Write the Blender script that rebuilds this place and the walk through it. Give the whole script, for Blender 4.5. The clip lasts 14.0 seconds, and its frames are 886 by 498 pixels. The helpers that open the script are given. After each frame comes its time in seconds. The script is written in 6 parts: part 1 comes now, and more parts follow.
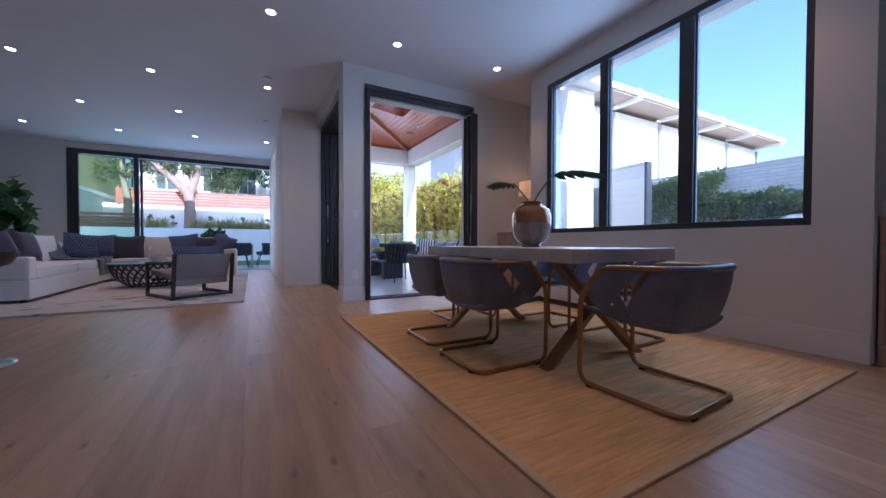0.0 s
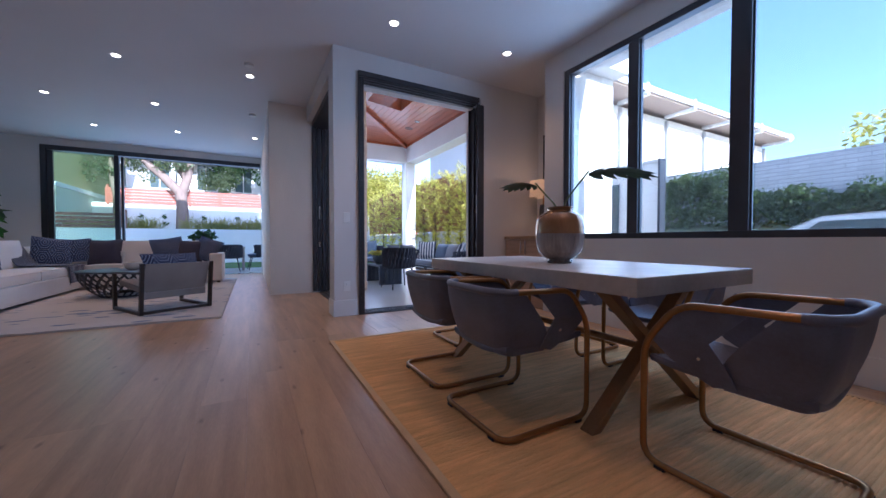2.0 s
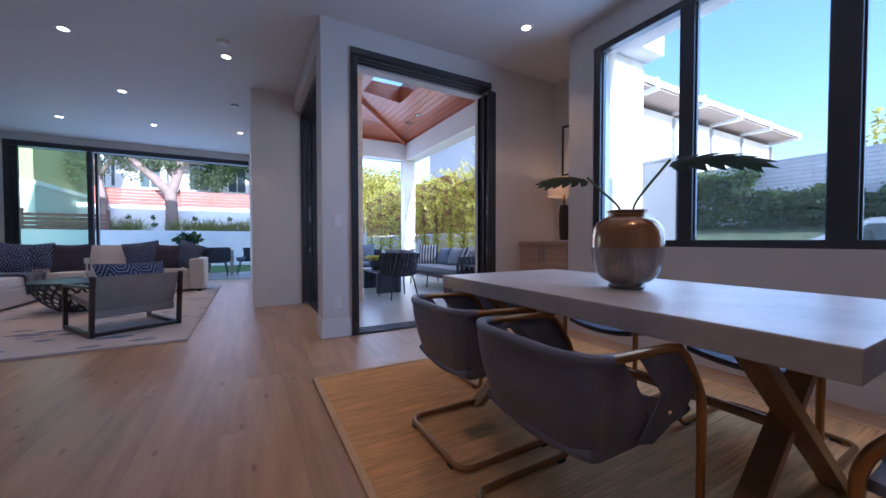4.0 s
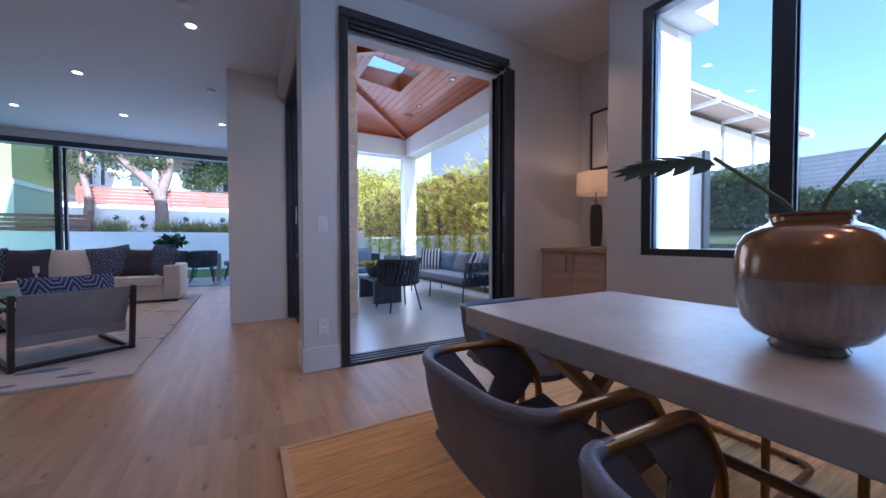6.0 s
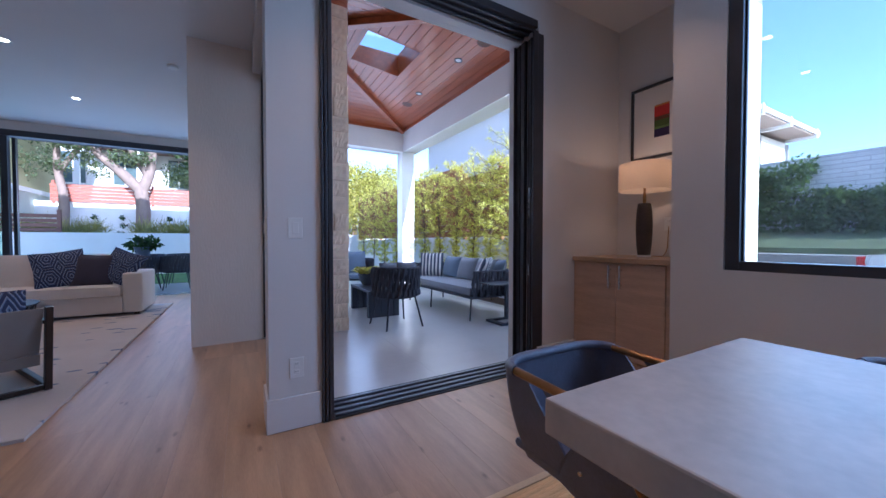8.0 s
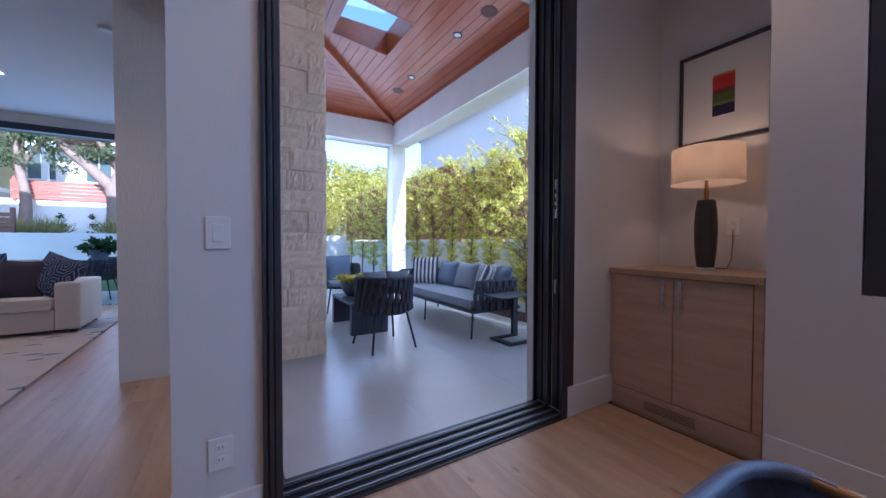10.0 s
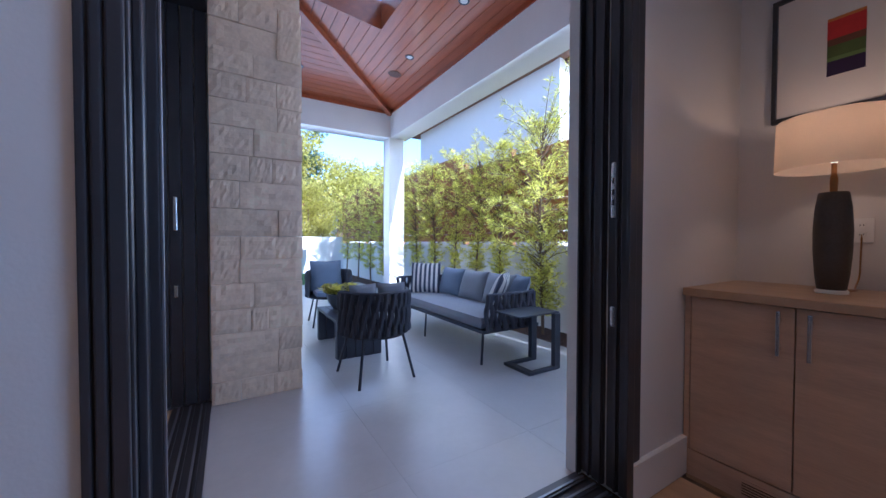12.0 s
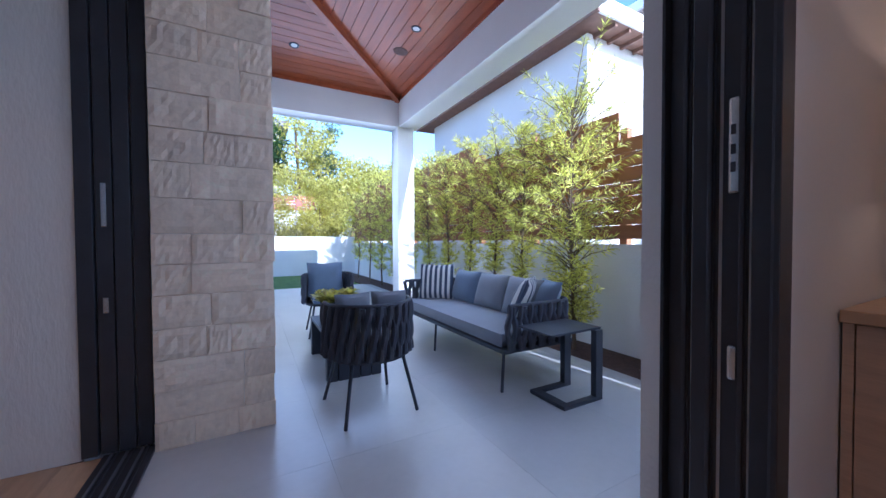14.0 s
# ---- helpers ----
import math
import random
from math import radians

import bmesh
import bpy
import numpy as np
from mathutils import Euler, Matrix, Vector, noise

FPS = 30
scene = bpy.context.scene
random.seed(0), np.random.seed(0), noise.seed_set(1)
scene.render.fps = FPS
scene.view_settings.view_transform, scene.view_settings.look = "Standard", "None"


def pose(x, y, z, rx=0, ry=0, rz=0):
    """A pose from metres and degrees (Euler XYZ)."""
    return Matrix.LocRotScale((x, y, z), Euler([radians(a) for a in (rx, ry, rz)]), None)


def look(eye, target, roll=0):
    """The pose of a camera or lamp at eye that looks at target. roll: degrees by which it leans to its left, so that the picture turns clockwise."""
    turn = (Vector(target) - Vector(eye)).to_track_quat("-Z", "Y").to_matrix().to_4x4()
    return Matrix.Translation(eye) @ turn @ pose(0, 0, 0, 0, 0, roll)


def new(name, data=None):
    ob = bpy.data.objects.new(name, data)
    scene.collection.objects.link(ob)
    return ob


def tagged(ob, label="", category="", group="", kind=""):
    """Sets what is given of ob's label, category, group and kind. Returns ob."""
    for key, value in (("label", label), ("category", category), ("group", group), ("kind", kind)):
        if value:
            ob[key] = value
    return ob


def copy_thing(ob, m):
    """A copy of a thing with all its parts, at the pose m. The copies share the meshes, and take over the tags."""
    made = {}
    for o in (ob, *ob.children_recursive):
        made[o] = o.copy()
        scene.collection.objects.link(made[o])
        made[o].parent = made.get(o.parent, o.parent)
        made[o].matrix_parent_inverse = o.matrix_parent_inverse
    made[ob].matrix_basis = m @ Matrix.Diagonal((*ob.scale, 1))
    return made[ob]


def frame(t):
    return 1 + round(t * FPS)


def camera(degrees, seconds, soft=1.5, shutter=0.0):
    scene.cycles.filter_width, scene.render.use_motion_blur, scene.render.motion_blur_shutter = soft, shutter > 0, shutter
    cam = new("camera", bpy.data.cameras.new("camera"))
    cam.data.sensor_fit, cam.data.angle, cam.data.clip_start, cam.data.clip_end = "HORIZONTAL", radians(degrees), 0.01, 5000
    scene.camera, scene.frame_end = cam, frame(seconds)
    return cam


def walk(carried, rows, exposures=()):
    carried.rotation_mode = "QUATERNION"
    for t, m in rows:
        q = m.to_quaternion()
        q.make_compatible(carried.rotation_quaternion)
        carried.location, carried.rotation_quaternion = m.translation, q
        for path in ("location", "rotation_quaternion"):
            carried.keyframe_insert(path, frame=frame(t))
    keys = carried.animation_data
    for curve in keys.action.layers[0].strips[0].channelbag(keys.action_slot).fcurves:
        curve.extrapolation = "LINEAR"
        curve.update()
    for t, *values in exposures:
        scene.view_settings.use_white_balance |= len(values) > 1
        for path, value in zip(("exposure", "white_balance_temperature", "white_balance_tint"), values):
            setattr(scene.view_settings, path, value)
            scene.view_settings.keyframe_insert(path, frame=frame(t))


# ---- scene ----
cam = camera(103.1, 14.0)
PATH = [
    (0, (-1.091, -4.897, 0.82), (-0.138, -3.139, 0.784), 0.1),
    (0.5, (-1.025, -4.785, 0.84), (-0.074, -3.027, 0.801), 0.2),
    (1, (-0.971, -4.657, 0.875), (-0.018, -2.899, 0.835), 0.1),
    (1.5, (-0.925, -4.531, 0.918), (0.029, -2.774, 0.872), 0.0),
    (2, (-0.87, -4.377, 0.933), (0.087, -2.621, 0.886), 0.0),
    (2.5, (-0.807, -4.221, 0.951), (0.152, -2.467, 0.906), 0.0),
    (3, (-0.756, -4.067, 0.97), (0.208, -2.315, 0.924), -0.0),
    (5.5, (-0.452, -3.21, 1.071), (0.518, -1.461, 1.023), -0.1),
    (6, (-0.381, -3.033, 1.082), (0.591, -1.285, 1.035), -0.1),
    (6.5, (-0.313, -2.836, 1.09), (0.659, -1.089, 1.044), -0.2),
    (7, (-0.252, -2.65, 1.108), (0.724, -0.905, 1.063), -0.1),
    (7.5, (-0.194, -2.465, 1.128), (0.792, -0.726, 1.084), -0.1),
    (8, (-0.121, -2.276, 1.141), (0.876, -0.543, 1.096), 0.0),
    (10.5, (0.294, -1.406, 1.205), (1.343, 0.296, 1.163), 0.1),
    (11, (0.389, -1.233, 1.221), (1.444, 0.466, 1.18), 0.1),
    (11.5, (0.465, -1.071, 1.23), (1.521, 0.627, 1.191), 0.1),
    (12, (0.554, -0.921, 1.239), (1.594, 0.787, 1.197), 0.1),
    (12.5, (0.638, -0.78, 1.234), (1.666, 0.934, 1.192), -0.1),
    (13, (0.737, -0.646, 1.232), (1.75, 1.078, 1.189), -0.3),
    (13.5, (0.841, -0.507, 1.227), (1.827, 1.232, 1.182), -0.3),
    (14, (0.955, -0.373, 1.225), (1.909, 1.384, 1.181), -0.3),
]
walk(cam, [(t, look(eye, target, roll)) for t, eye, target, roll in PATH],
     exposures=((0.0, 1.7, 4980, 18), (3.0, 1.7, 4920, 17), (7.0, 1.67, 4800, 16), (10.5, 1.62, 4730, 16), (14.0, 1.56, 4660, 15)))

# ---------------------------------------------------------------- light
world = bpy.data.worlds.new("world")
scene.world = world
world.use_nodes = True
_sky = world.node_tree.nodes.new("ShaderNodeTexSky")
_sky.sky_type, _sky.sun_disc = "NISHITA", False
SUN_TO = Vector((0.092, -0.90, 0.42)).normalized()
_sky.sun_elevation = math.asin(SUN_TO.z)
_sky.sun_rotation = math.atan2(SUN_TO.x, SUN_TO.y)
_sky.air_density, _sky.dust_density, _sky.ozone_density = 1.0, 0.6, 1.2
world.node_tree.links.new(_sky.outputs[0], world.node_tree.nodes["Background"].inputs[0])
world.node_tree.nodes["Background"].inputs[1].default_value = 0.15
_sun = bpy.data.lights.new("sun", "SUN")
_sun.energy, _sun.angle, _sun.color = 3.4, radians(0.5), (1.0, 0.93, 0.82)
new("sun", _sun).matrix_world = look((0, -30, 20), Vector((0, -30, 20)) - SUN_TO)


def area_lamp(name, eye, target, sx, sy, power, color):
    d = bpy.data.lights.new(name, "AREA")
    d.shape, d.size, d.size_y, d.energy, d.color = "RECTANGLE", sx, sy, power, color
    ob = new(name, d)
    ob.matrix_world = look(eye, target)
    return ob


SKYCOL, PATIOCOL = (0.56, 0.76, 1.0), (0.92, 0.94, 1.0)
# Added fill lamps at slider and window, topping up the daylight indoors.
area_lamp("fill_slider", (-2.6, 7.25, 1.7), (-2.6, 0, 1.3), 4.3, 2.8, 11, SKYCOL)
area_lamp("fill_window", (2.95, -2.56, 2.0), (0, -2.56, 1.4), 2.5, 2.0, 16, SKYCOL)

# Added fill lamps on the patio's open sides, brightening beams, ceiling and floor.
area_lamp("fill_patio_east", (3.72, 3.0, 2.3), (1.5, 3.0, 1.7), 5.0, 1.9, 15, PATIOCOL)
area_lamp("fill_patio_north", (2.2, 6.15, 2.0), (2.0, 2.0, 1.5), 2.2, 2.4, 10, PATIOCOL)

# ---------------------------------------------------------------- materials
def mat(name, base, rough=0.5, metal=0.0, var=0.12, scale=6.0, fine=80.0, bump=0.0, bump_scale=60.0,
        stretch=(1, 1, 1), rand=0.0, sheen=0.0, coat=0.0, depth=0.01):
    """A surface with coarse and fine tone variation, optional bump and a tone that varies from piece to piece."""
    m = bpy.data.materials.new(name)
    m.use_nodes = True
    n, l = m.node_tree.nodes, m.node_tree.links
    b = n["Principled BSDF"]
    b.inputs["Roughness"].default_value, b.inputs["Metallic"].default_value = rough, metal
    b.inputs["Sheen Weight"].default_value, b.inputs["Coat Weight"].default_value = sheen, coat
    tc, mp = n.new("ShaderNodeTexCoord"), n.new("ShaderNodeMapping")
    mp.inputs["Scale"].default_value = stretch
    l.new(tc.outputs["Object"], mp.inputs[0])
    a, f = n.new("ShaderNodeTexNoise"), n.new("ShaderNodeTexNoise")
    a.inputs["Scale"].default_value, f.inputs["Scale"].default_value = scale, fine
    a.inputs["Detail"].default_value = f.inputs["Detail"].default_value = 4
    l.new(mp.outputs[0], a.inputs["Vector"]); l.new(mp.outputs[0], f.inputs["Vector"])
    add = n.new("ShaderNodeMath"); add.operation = "MULTIPLY_ADD"
    l.new(f.outputs[0], add.inputs[0]); add.inputs[1].default_value = 0.45
    l.new(a.outputs[0], add.inputs[2])
    src = add.outputs[0]
    off = 0.725
    if rand:
        oi = n.new("ShaderNodeObjectInfo")
        r = n.new("ShaderNodeMath"); r.operation = "MULTIPLY_ADD"
        l.new(oi.outputs["Random"], r.inputs[0]); r.inputs[1].default_value = rand
        l.new(src, r.inputs[2])
        src, off = r.outputs[0], off + rand / 2
        sh = n.new("ShaderNodeVectorMath"); sh.operation = "MULTIPLY_ADD"
        cv = n.new("ShaderNodeCombineXYZ")
        for i in range(3):
            l.new(oi.outputs["Random"], cv.inputs[i])
        l.new(cv.outputs[0], sh.inputs[0]); sh.inputs[1].default_value = (17, 31, 5)
        l.new(tc.outputs["Object"], sh.inputs[2]); l.new(sh.outputs[0], mp.inputs[0])
    ramp = n.new("ShaderNodeMapRange")
    ramp.inputs[1].default_value, ramp.inputs[2].default_value = off - 0.35, off + 0.35
    ramp.inputs[3].default_value, ramp.inputs[4].default_value = 1 - var, 1 + var
    l.new(src, ramp.inputs[0])
    mix = n.new("ShaderNodeVectorMath"); mix.operation = "SCALE"
    mix.inputs[0].default_value = base
    l.new(ramp.outputs[0], mix.inputs["Scale"])
    l.new(mix.outputs[0], b.inputs["Base Color"])
    if bump:
        bt, bn = n.new("ShaderNodeTexNoise"), n.new("ShaderNodeBump")
        bt.inputs["Scale"].default_value, bt.inputs["Detail"].default_value = bump_scale, 5
        l.new(mp.outputs[0], bt.inputs["Vector"])
        bn.inputs["Strength"].default_value, bn.inputs["Distance"].default_value = bump, depth
        l.new(bt.outputs[0], bn.inputs["Height"]); l.new(bn.outputs[0], b.inputs["Normal"])
    return m


def glass_mat(name, tint, rough=0.0, film=0.04):
    """Thin window glass: mostly clear, with a mirror film that grows towards grazing angles."""
    m = bpy.data.materials.new(name)
    m.use_nodes = True
    n, l = m.node_tree.nodes, m.node_tree.links
    n.remove(n["Principled BSDF"])
    t, g, x, fr = (n.new("ShaderNode" + k) for k in ("BsdfTransparent", "BsdfGlossy", "MixShader", "LayerWeight"))
    t.inputs[0].default_value = (*tint, 1)
    g.inputs["Roughness"].default_value = rough
    pw, sc = n.new("ShaderNodeMath"), n.new("ShaderNodeMath")
    pw.operation, sc.operation = "POWER", "MULTIPLY_ADD"
    pw.inputs[1].default_value, sc.inputs[1].default_value, sc.inputs[2].default_value = 5.0, 0.75, film
    l.new(fr.outputs["Facing"], pw.inputs[0]); l.new(pw.outputs[0], sc.inputs[0]); l.new(sc.outputs[0], x.inputs[0]); l.new(t.outputs[0], x.inputs[1]); l.new(g.outputs[0], x.inputs[2])
    l.new(x.outputs[0], n["Material Output"].inputs[0])
    return m


def glow(name, color, strength):
    m = bpy.data.materials.new(name)
    m.use_nodes = True
    b = m.node_tree.nodes["Principled BSDF"]
    b.inputs["Base Color"].default_value = (*color, 1)
    b.inputs["Emission Color"].default_value, b.inputs["Emission Strength"].default_value = (*color, 1), strength
    return m


PAINT = mat("wall_paint", (0.72, 0.70, 0.68), 0.6, var=0.03, scale=1.5, bump=0.06, bump_scale=120)
CEIL = mat("ceiling_paint", (0.74, 0.74, 0.75), 0.65, var=0.02, scale=1.2, bump=0.03, bump_scale=150)
TRIMW = mat("trim_paint", (0.78, 0.77, 0.76), 0.35, var=0.02)
STUCCO = mat("stucco", (0.85, 0.84, 0.82), 0.85, var=0.05, scale=2, bump=0.35, bump_scale=45)
PLASTER = mat("combed_plaster", (0.78, 0.71, 0.63), 0.8, var=0.05, scale=2, bump=0.38, bump_scale=26, stretch=(2.2, 1, 0.7))
OAK = mat("oak_floor", (0.47, 0.30, 0.172), 0.36, var=0.26, scale=2.2, fine=30, bump=0.05, bump_scale=40, stretch=(7, 0.7, 1), rand=0.32)
SLAB = mat("subfloor", (0.12, 0.08, 0.055), 0.8)
PORC = mat("porcelain_tile", (0.48, 0.475, 0.47), 0.28, var=0.08, scale=2.5, fine=22, bump=0.03, rand=0.08)
GROUT = mat("grout", (0.46, 0.455, 0.45), 0.8)
BLACK = mat("black_aluminium", (0.058, 0.057, 0.064), 0.36, metal=0.35, var=0.15)
GLASS = glass_mat("window_glass", (0.96, 0.98, 0.97), film=0.11)
GLASSG = glass_mat("tinted_glass", (0.80, 0.92, 0.82))
CEDAR = mat("cedar_boards", (0.35, 0.085, 0.024), 0.30, var=0.28, scale=2.5, fine=26, bump=0.04, bump_scale=30, stretch=(6, 0.8, 6), rand=0.3, coat=0.25)
CEDARX = mat("cedar_boards_cross", (0.35, 0.085, 0.024), 0.30, var=0.28, scale=2.5, fine=26, bump=0.04, bump_scale=30, stretch=(0.8, 6, 6), rand=0.3, coat=0.25)
LIMESTONE = mat("split_limestone", (0.95, 0.77, 0.575), 0.9, var=0.15, scale=5, fine=40, bump=0.35, bump_scale=30, rand=0.30, depth=0.010)
GRASS = mat("lawn", (0.10, 0.17, 0.035), 0.9, var=0.35, scale=3, fine=120, bump=0.8, bump_scale=150)
MULCH = mat("bark_mulch", (0.07, 0.036, 0.025), 0.95, var=0.5, scale=20, fine=90, bump=1.0, bump_scale=60)
CONC = mat("driveway", (0.30, 0.30, 0.29), 0.85, var=0.12, scale=1.5, bump=0.2)
SOIL = mat("ground_soil", (0.16, 0.13, 0.09), 0.95, var=0.2, scale=0.3, bump=0.3)
REDFENCE = mat("stained_fence", (0.40, 0.12, 0.08), 0.6, var=0.2, scale=2, stretch=(0.6, 6, 6), rand=0.3)
FENCE = mat("cedar_fence", (0.36, 0.15, 0.065), 0.6, var=0.25, scale=2, stretch=(6, 0.6, 6), rand=0.35, bump=0.1)

# ---------------------------------------------------------------- mesh helpers
def box(bm, x0, x1, y0, y1, z0, z1, bev=0.0):
    r = bmesh.ops.create_cube(bm, size=1.0, matrix=Matrix.Translation(((x0 + x1) / 2, (y0 + y1) / 2, (z0 + z1) / 2)) @ Matrix.Diagonal((abs(x1 - x0), abs(y1 - y0), abs(z1 - z0), 1)))
    if bev:
        es = {e for v in r["verts"] for e in v.link_edges}
        bmesh.ops.bevel(bm, geom=list(es), offset=bev, segments=2, affect="EDGES", profile=0.6)
    return bm


def boxm(m, sx, sy, sz, bev=0.0, bm=None):
    bm = bm or bmesh.new()
    r = bmesh.ops.create_cube(bm, size=1.0, matrix=m @ Matrix.Diagonal((sx, sy, sz, 1)))
    if bev:
        es = {e for v in r["verts"] for e in v.link_edges}
        bmesh.ops.bevel(bm, geom=list(es), offset=bev, segments=2, affect="EDGES", profile=0.6)
    return bm


def B(*a, **k):
    return box(bmesh.new(), *a, **k)


def mesh_of(name, bm, material, smooth=False):
    me = bpy.data.meshes.new(name)
    bm.to_mesh(me)
    bm.free()
    me.materials.append(material)
    if smooth:
        me.shade_smooth()
        me.set_sharp_from_angle(angle=radians(40))
    return me


def part(name, bm, material, parent=None, label="", smooth=False, at=None):
    ob = new(name, mesh_of(name, bm, material, smooth))
    if parent is not None:
        ob.parent = parent
    if at is not None:
        ob.matrix_local = at
    if label:
        tagged(ob, label)
    return ob


def thing(name, label, category, m=None, group="", kind=""):
    ob = new(name)
    ob.empty_display_size = 0.1
    if m is not None:
        ob.matrix_world = m
    return tagged(ob, label, category, group, kind)


def structure(name, bm, material, label="", smooth=False):
    ob = part(name, bm, material, None, "", smooth)
    return tagged(ob, label, name.split("_")[0], "", "structure")


def tube(bm, pts, r, seg=10, closed=False):
    """A round bar swept along a polyline."""
    pts = [Vector(p) for p in pts]
    k = len(pts)
    rings, up = [], None
    for i, p in enumerate(pts):
        a = pts[i - 1] if (i or closed) else p
        b = pts[(i + 1) % k] if (i < k - 1 or closed) else p
        d = (b - a).normalized()
        if up is None:
            up = Vector((0, 0, 1)) if abs(d.z) < 0.9 else Vector((1, 0, 0))
        side = d.cross(up).normalized()
        up = side.cross(d).normalized()
        rr = r[i] if isinstance(r, (list, tuple)) else r
        rings.append([bm.verts.new(p + rr * (math.cos(2 * math.pi * j / seg) * side + math.sin(2 * math.pi * j / seg) * up)) for j in range(seg)])
    for i in range(k if closed else k - 1):
        a, b = rings[i], rings[(i + 1) % k]
        for j in range(seg):
            bm.faces.new((a[j], a[(j + 1) % seg], b[(j + 1) % seg], b[j]))
    if not closed:
        bm.faces.new(rings[0][::-1]); bm.faces.new(rings[-1])
    bmesh.ops.recalc_face_normals(bm, faces=bm.faces)
    return bm


def rounded(pts, r, n=5):
    """A polyline with its inner corners rounded."""
    pts = [Vector(p) for p in pts]
    out = [pts[0]]
    for a, b, c in zip(pts, pts[1:], pts[2:]):
        u, v = (a - b), (c - b)
        d = min(r, u.length * 0.45, v.length * 0.45)
        p, q = b + u.normalized() * d, b + v.normalized() * d
        for i in range(n + 1):
            t = i / n
            out.append(p * (1 - t) ** 2 + b * 2 * t * (1 - t) + q * t * t)
    return out + [pts[-1]]


def lathe(bm, profile, seg=32, m=Matrix()):
    rings = [[bm.verts.new(m @ Vector((r * math.cos(2 * math.pi * j / seg), r * math.sin(2 * math.pi * j / seg), z))) for j in range(seg)] for r, z in profile]
    for a, b in zip(rings, rings[1:]):
        for j in range(seg):
            bm.faces.new((a[j], a[(j + 1) % seg], b[(j + 1) % seg], b[j]))
    bm.faces.new(rings[0][::-1]); bm.faces.new(rings[-1])
    return bm


def cushion(sx, sy, sz, puff=0.25, cuts=7, seed=1, corner=0.0):
    """A soft stuffed block, lying flat: sx by sy, sz thick, thinner towards its seams."""
    bm = bmesh.new()
    bmesh.ops.create_cube(bm, size=2.0)
    bmesh.ops.subdivide_edges(bm, edges=bm.edges, cuts=cuts, use_grid_fill=True)
    for v in bm.verts:
        x, y, z = v.co
        e = (1 - abs(x) ** 3.2) * (1 - abs(y) ** 3.2)
        h = (1 - puff) + puff * max(0.0, e) ** 0.5 if puff < 1 else max(0.02, max(0.0, e) ** 0.45)
        pin = 1 - corner * (1 - abs(x)) * abs(y) - corner * (1 - abs(y)) * abs(x)
        nz = noise.noise(Vector((x * 1.7 + seed, y * 1.7, seed * 3.1 + z))) * 0.05
        v.co = Vector((x * sx / 2 * pin * (1 - 0.02 * abs(z)), y * sy / 2 * pin * (1 - 0.02 * abs(z)), z * sz / 2 * h * (1 + nz)))
    return bm

# ---------------------------------------------------------------- setting
def add_knots(m, tint, scale, size):
    """Sparse dark knots and short cracks over a board material."""
    n, l = m.node_tree.nodes, m.node_tree.links
    b = n["Principled BSDF"]
    src = b.inputs["Base Color"].links[0].from_socket
    tc, oi, sh = n.new("ShaderNodeTexCoord"), n.new("ShaderNodeObjectInfo"), n.new("ShaderNodeVectorMath")
    sh.operation = "MULTIPLY_ADD"
    sh.inputs[1].default_value = (23, 41, 0)
    l.new(oi.outputs["Random"], sh.inputs[0]); l.new(tc.outputs["Object"], sh.inputs[2])
    mp, vo, nz = n.new("ShaderNodeMapping"), n.new("ShaderNodeTexVoronoi"), n.new("ShaderNodeTexNoise")
    mp.inputs["Scale"].default_value = (2.0, 0.75, 1)
    l.new(sh.outputs[0], mp.inputs[0])
    vo.inputs["Scale"].default_value, nz.inputs["Scale"].default_value = scale, 55
    vo.voronoi_dimensions = "2D"
    l.new(mp.outputs[0], vo.inputs["Vector"]); l.new(sh.outputs[0], nz.inputs["Vector"])
    wob = n.new("ShaderNodeMath"); wob.operation = "MULTIPLY_ADD"
    l.new(nz.outputs[0], wob.inputs[0]); wob.inputs[1].default_value = size * 1.2; l.new(vo.outputs["Distance"], wob.inputs[2])
    fac = n.new("ShaderNodeMapRange")
    fac.inputs[1].default_value, fac.inputs[2].default_value = size * 0.9, size * 2.2
    fac.inputs[3].default_value, fac.inputs[4].default_value = 0.6, 0.0
    l.new(wob.outputs[0], fac.inputs[0])
    mix = n.new("ShaderNodeMix"); mix.data_type = "RGBA"
    l.new(fac.outputs[0], mix.inputs["Factor"]); l.new(src, mix.inputs["A"]); mix.inputs["B"].default_value = (*tint, 1)
    l.new(mix.outputs["Result"], b.inputs["Base Color"])


add_knots(OAK, (0.11, 0.062, 0.032), 1.4, 0.028)
CEIL_Z, HEAD = 3.295, 3.05
structure("subfloor", B(-6.7, 2.9, -7.0, 7.05, -0.25, -0.022), SLAB)
structure("ceiling", box(B(-6.7, 3.31, -7.0, 0.017, CEIL_Z, 3.42), -6.7, 0.017, 0.017, 7.05, CEIL_Z, 3.42), CEIL, "smooth white painted ceiling")
structure("wall_window", box(box(box(box(B(2.56, 2.84, -4.2, -3.9, 0, CEIL_Z), 2.56, 2.84, -1.22, -0.9, 0, CEIL_Z), 2.56, 2.84, -3.9, -1.22, 0, 0.957), 2.56, 2.84, -3.9, -1.22, 3.028, CEIL_Z), 2.84, 3.6, -0.96, -0.9, 0, CEIL_Z), PAINT, "white painted wall round the big window")
structure("wall_niche", box(B(3.31, 3.6, -0.9, 0.015, 0, CEIL_Z), 2.165, 3.6, 0.015, 0.32, 0, CEIL_Z), PAINT, "warm lit niche wall")
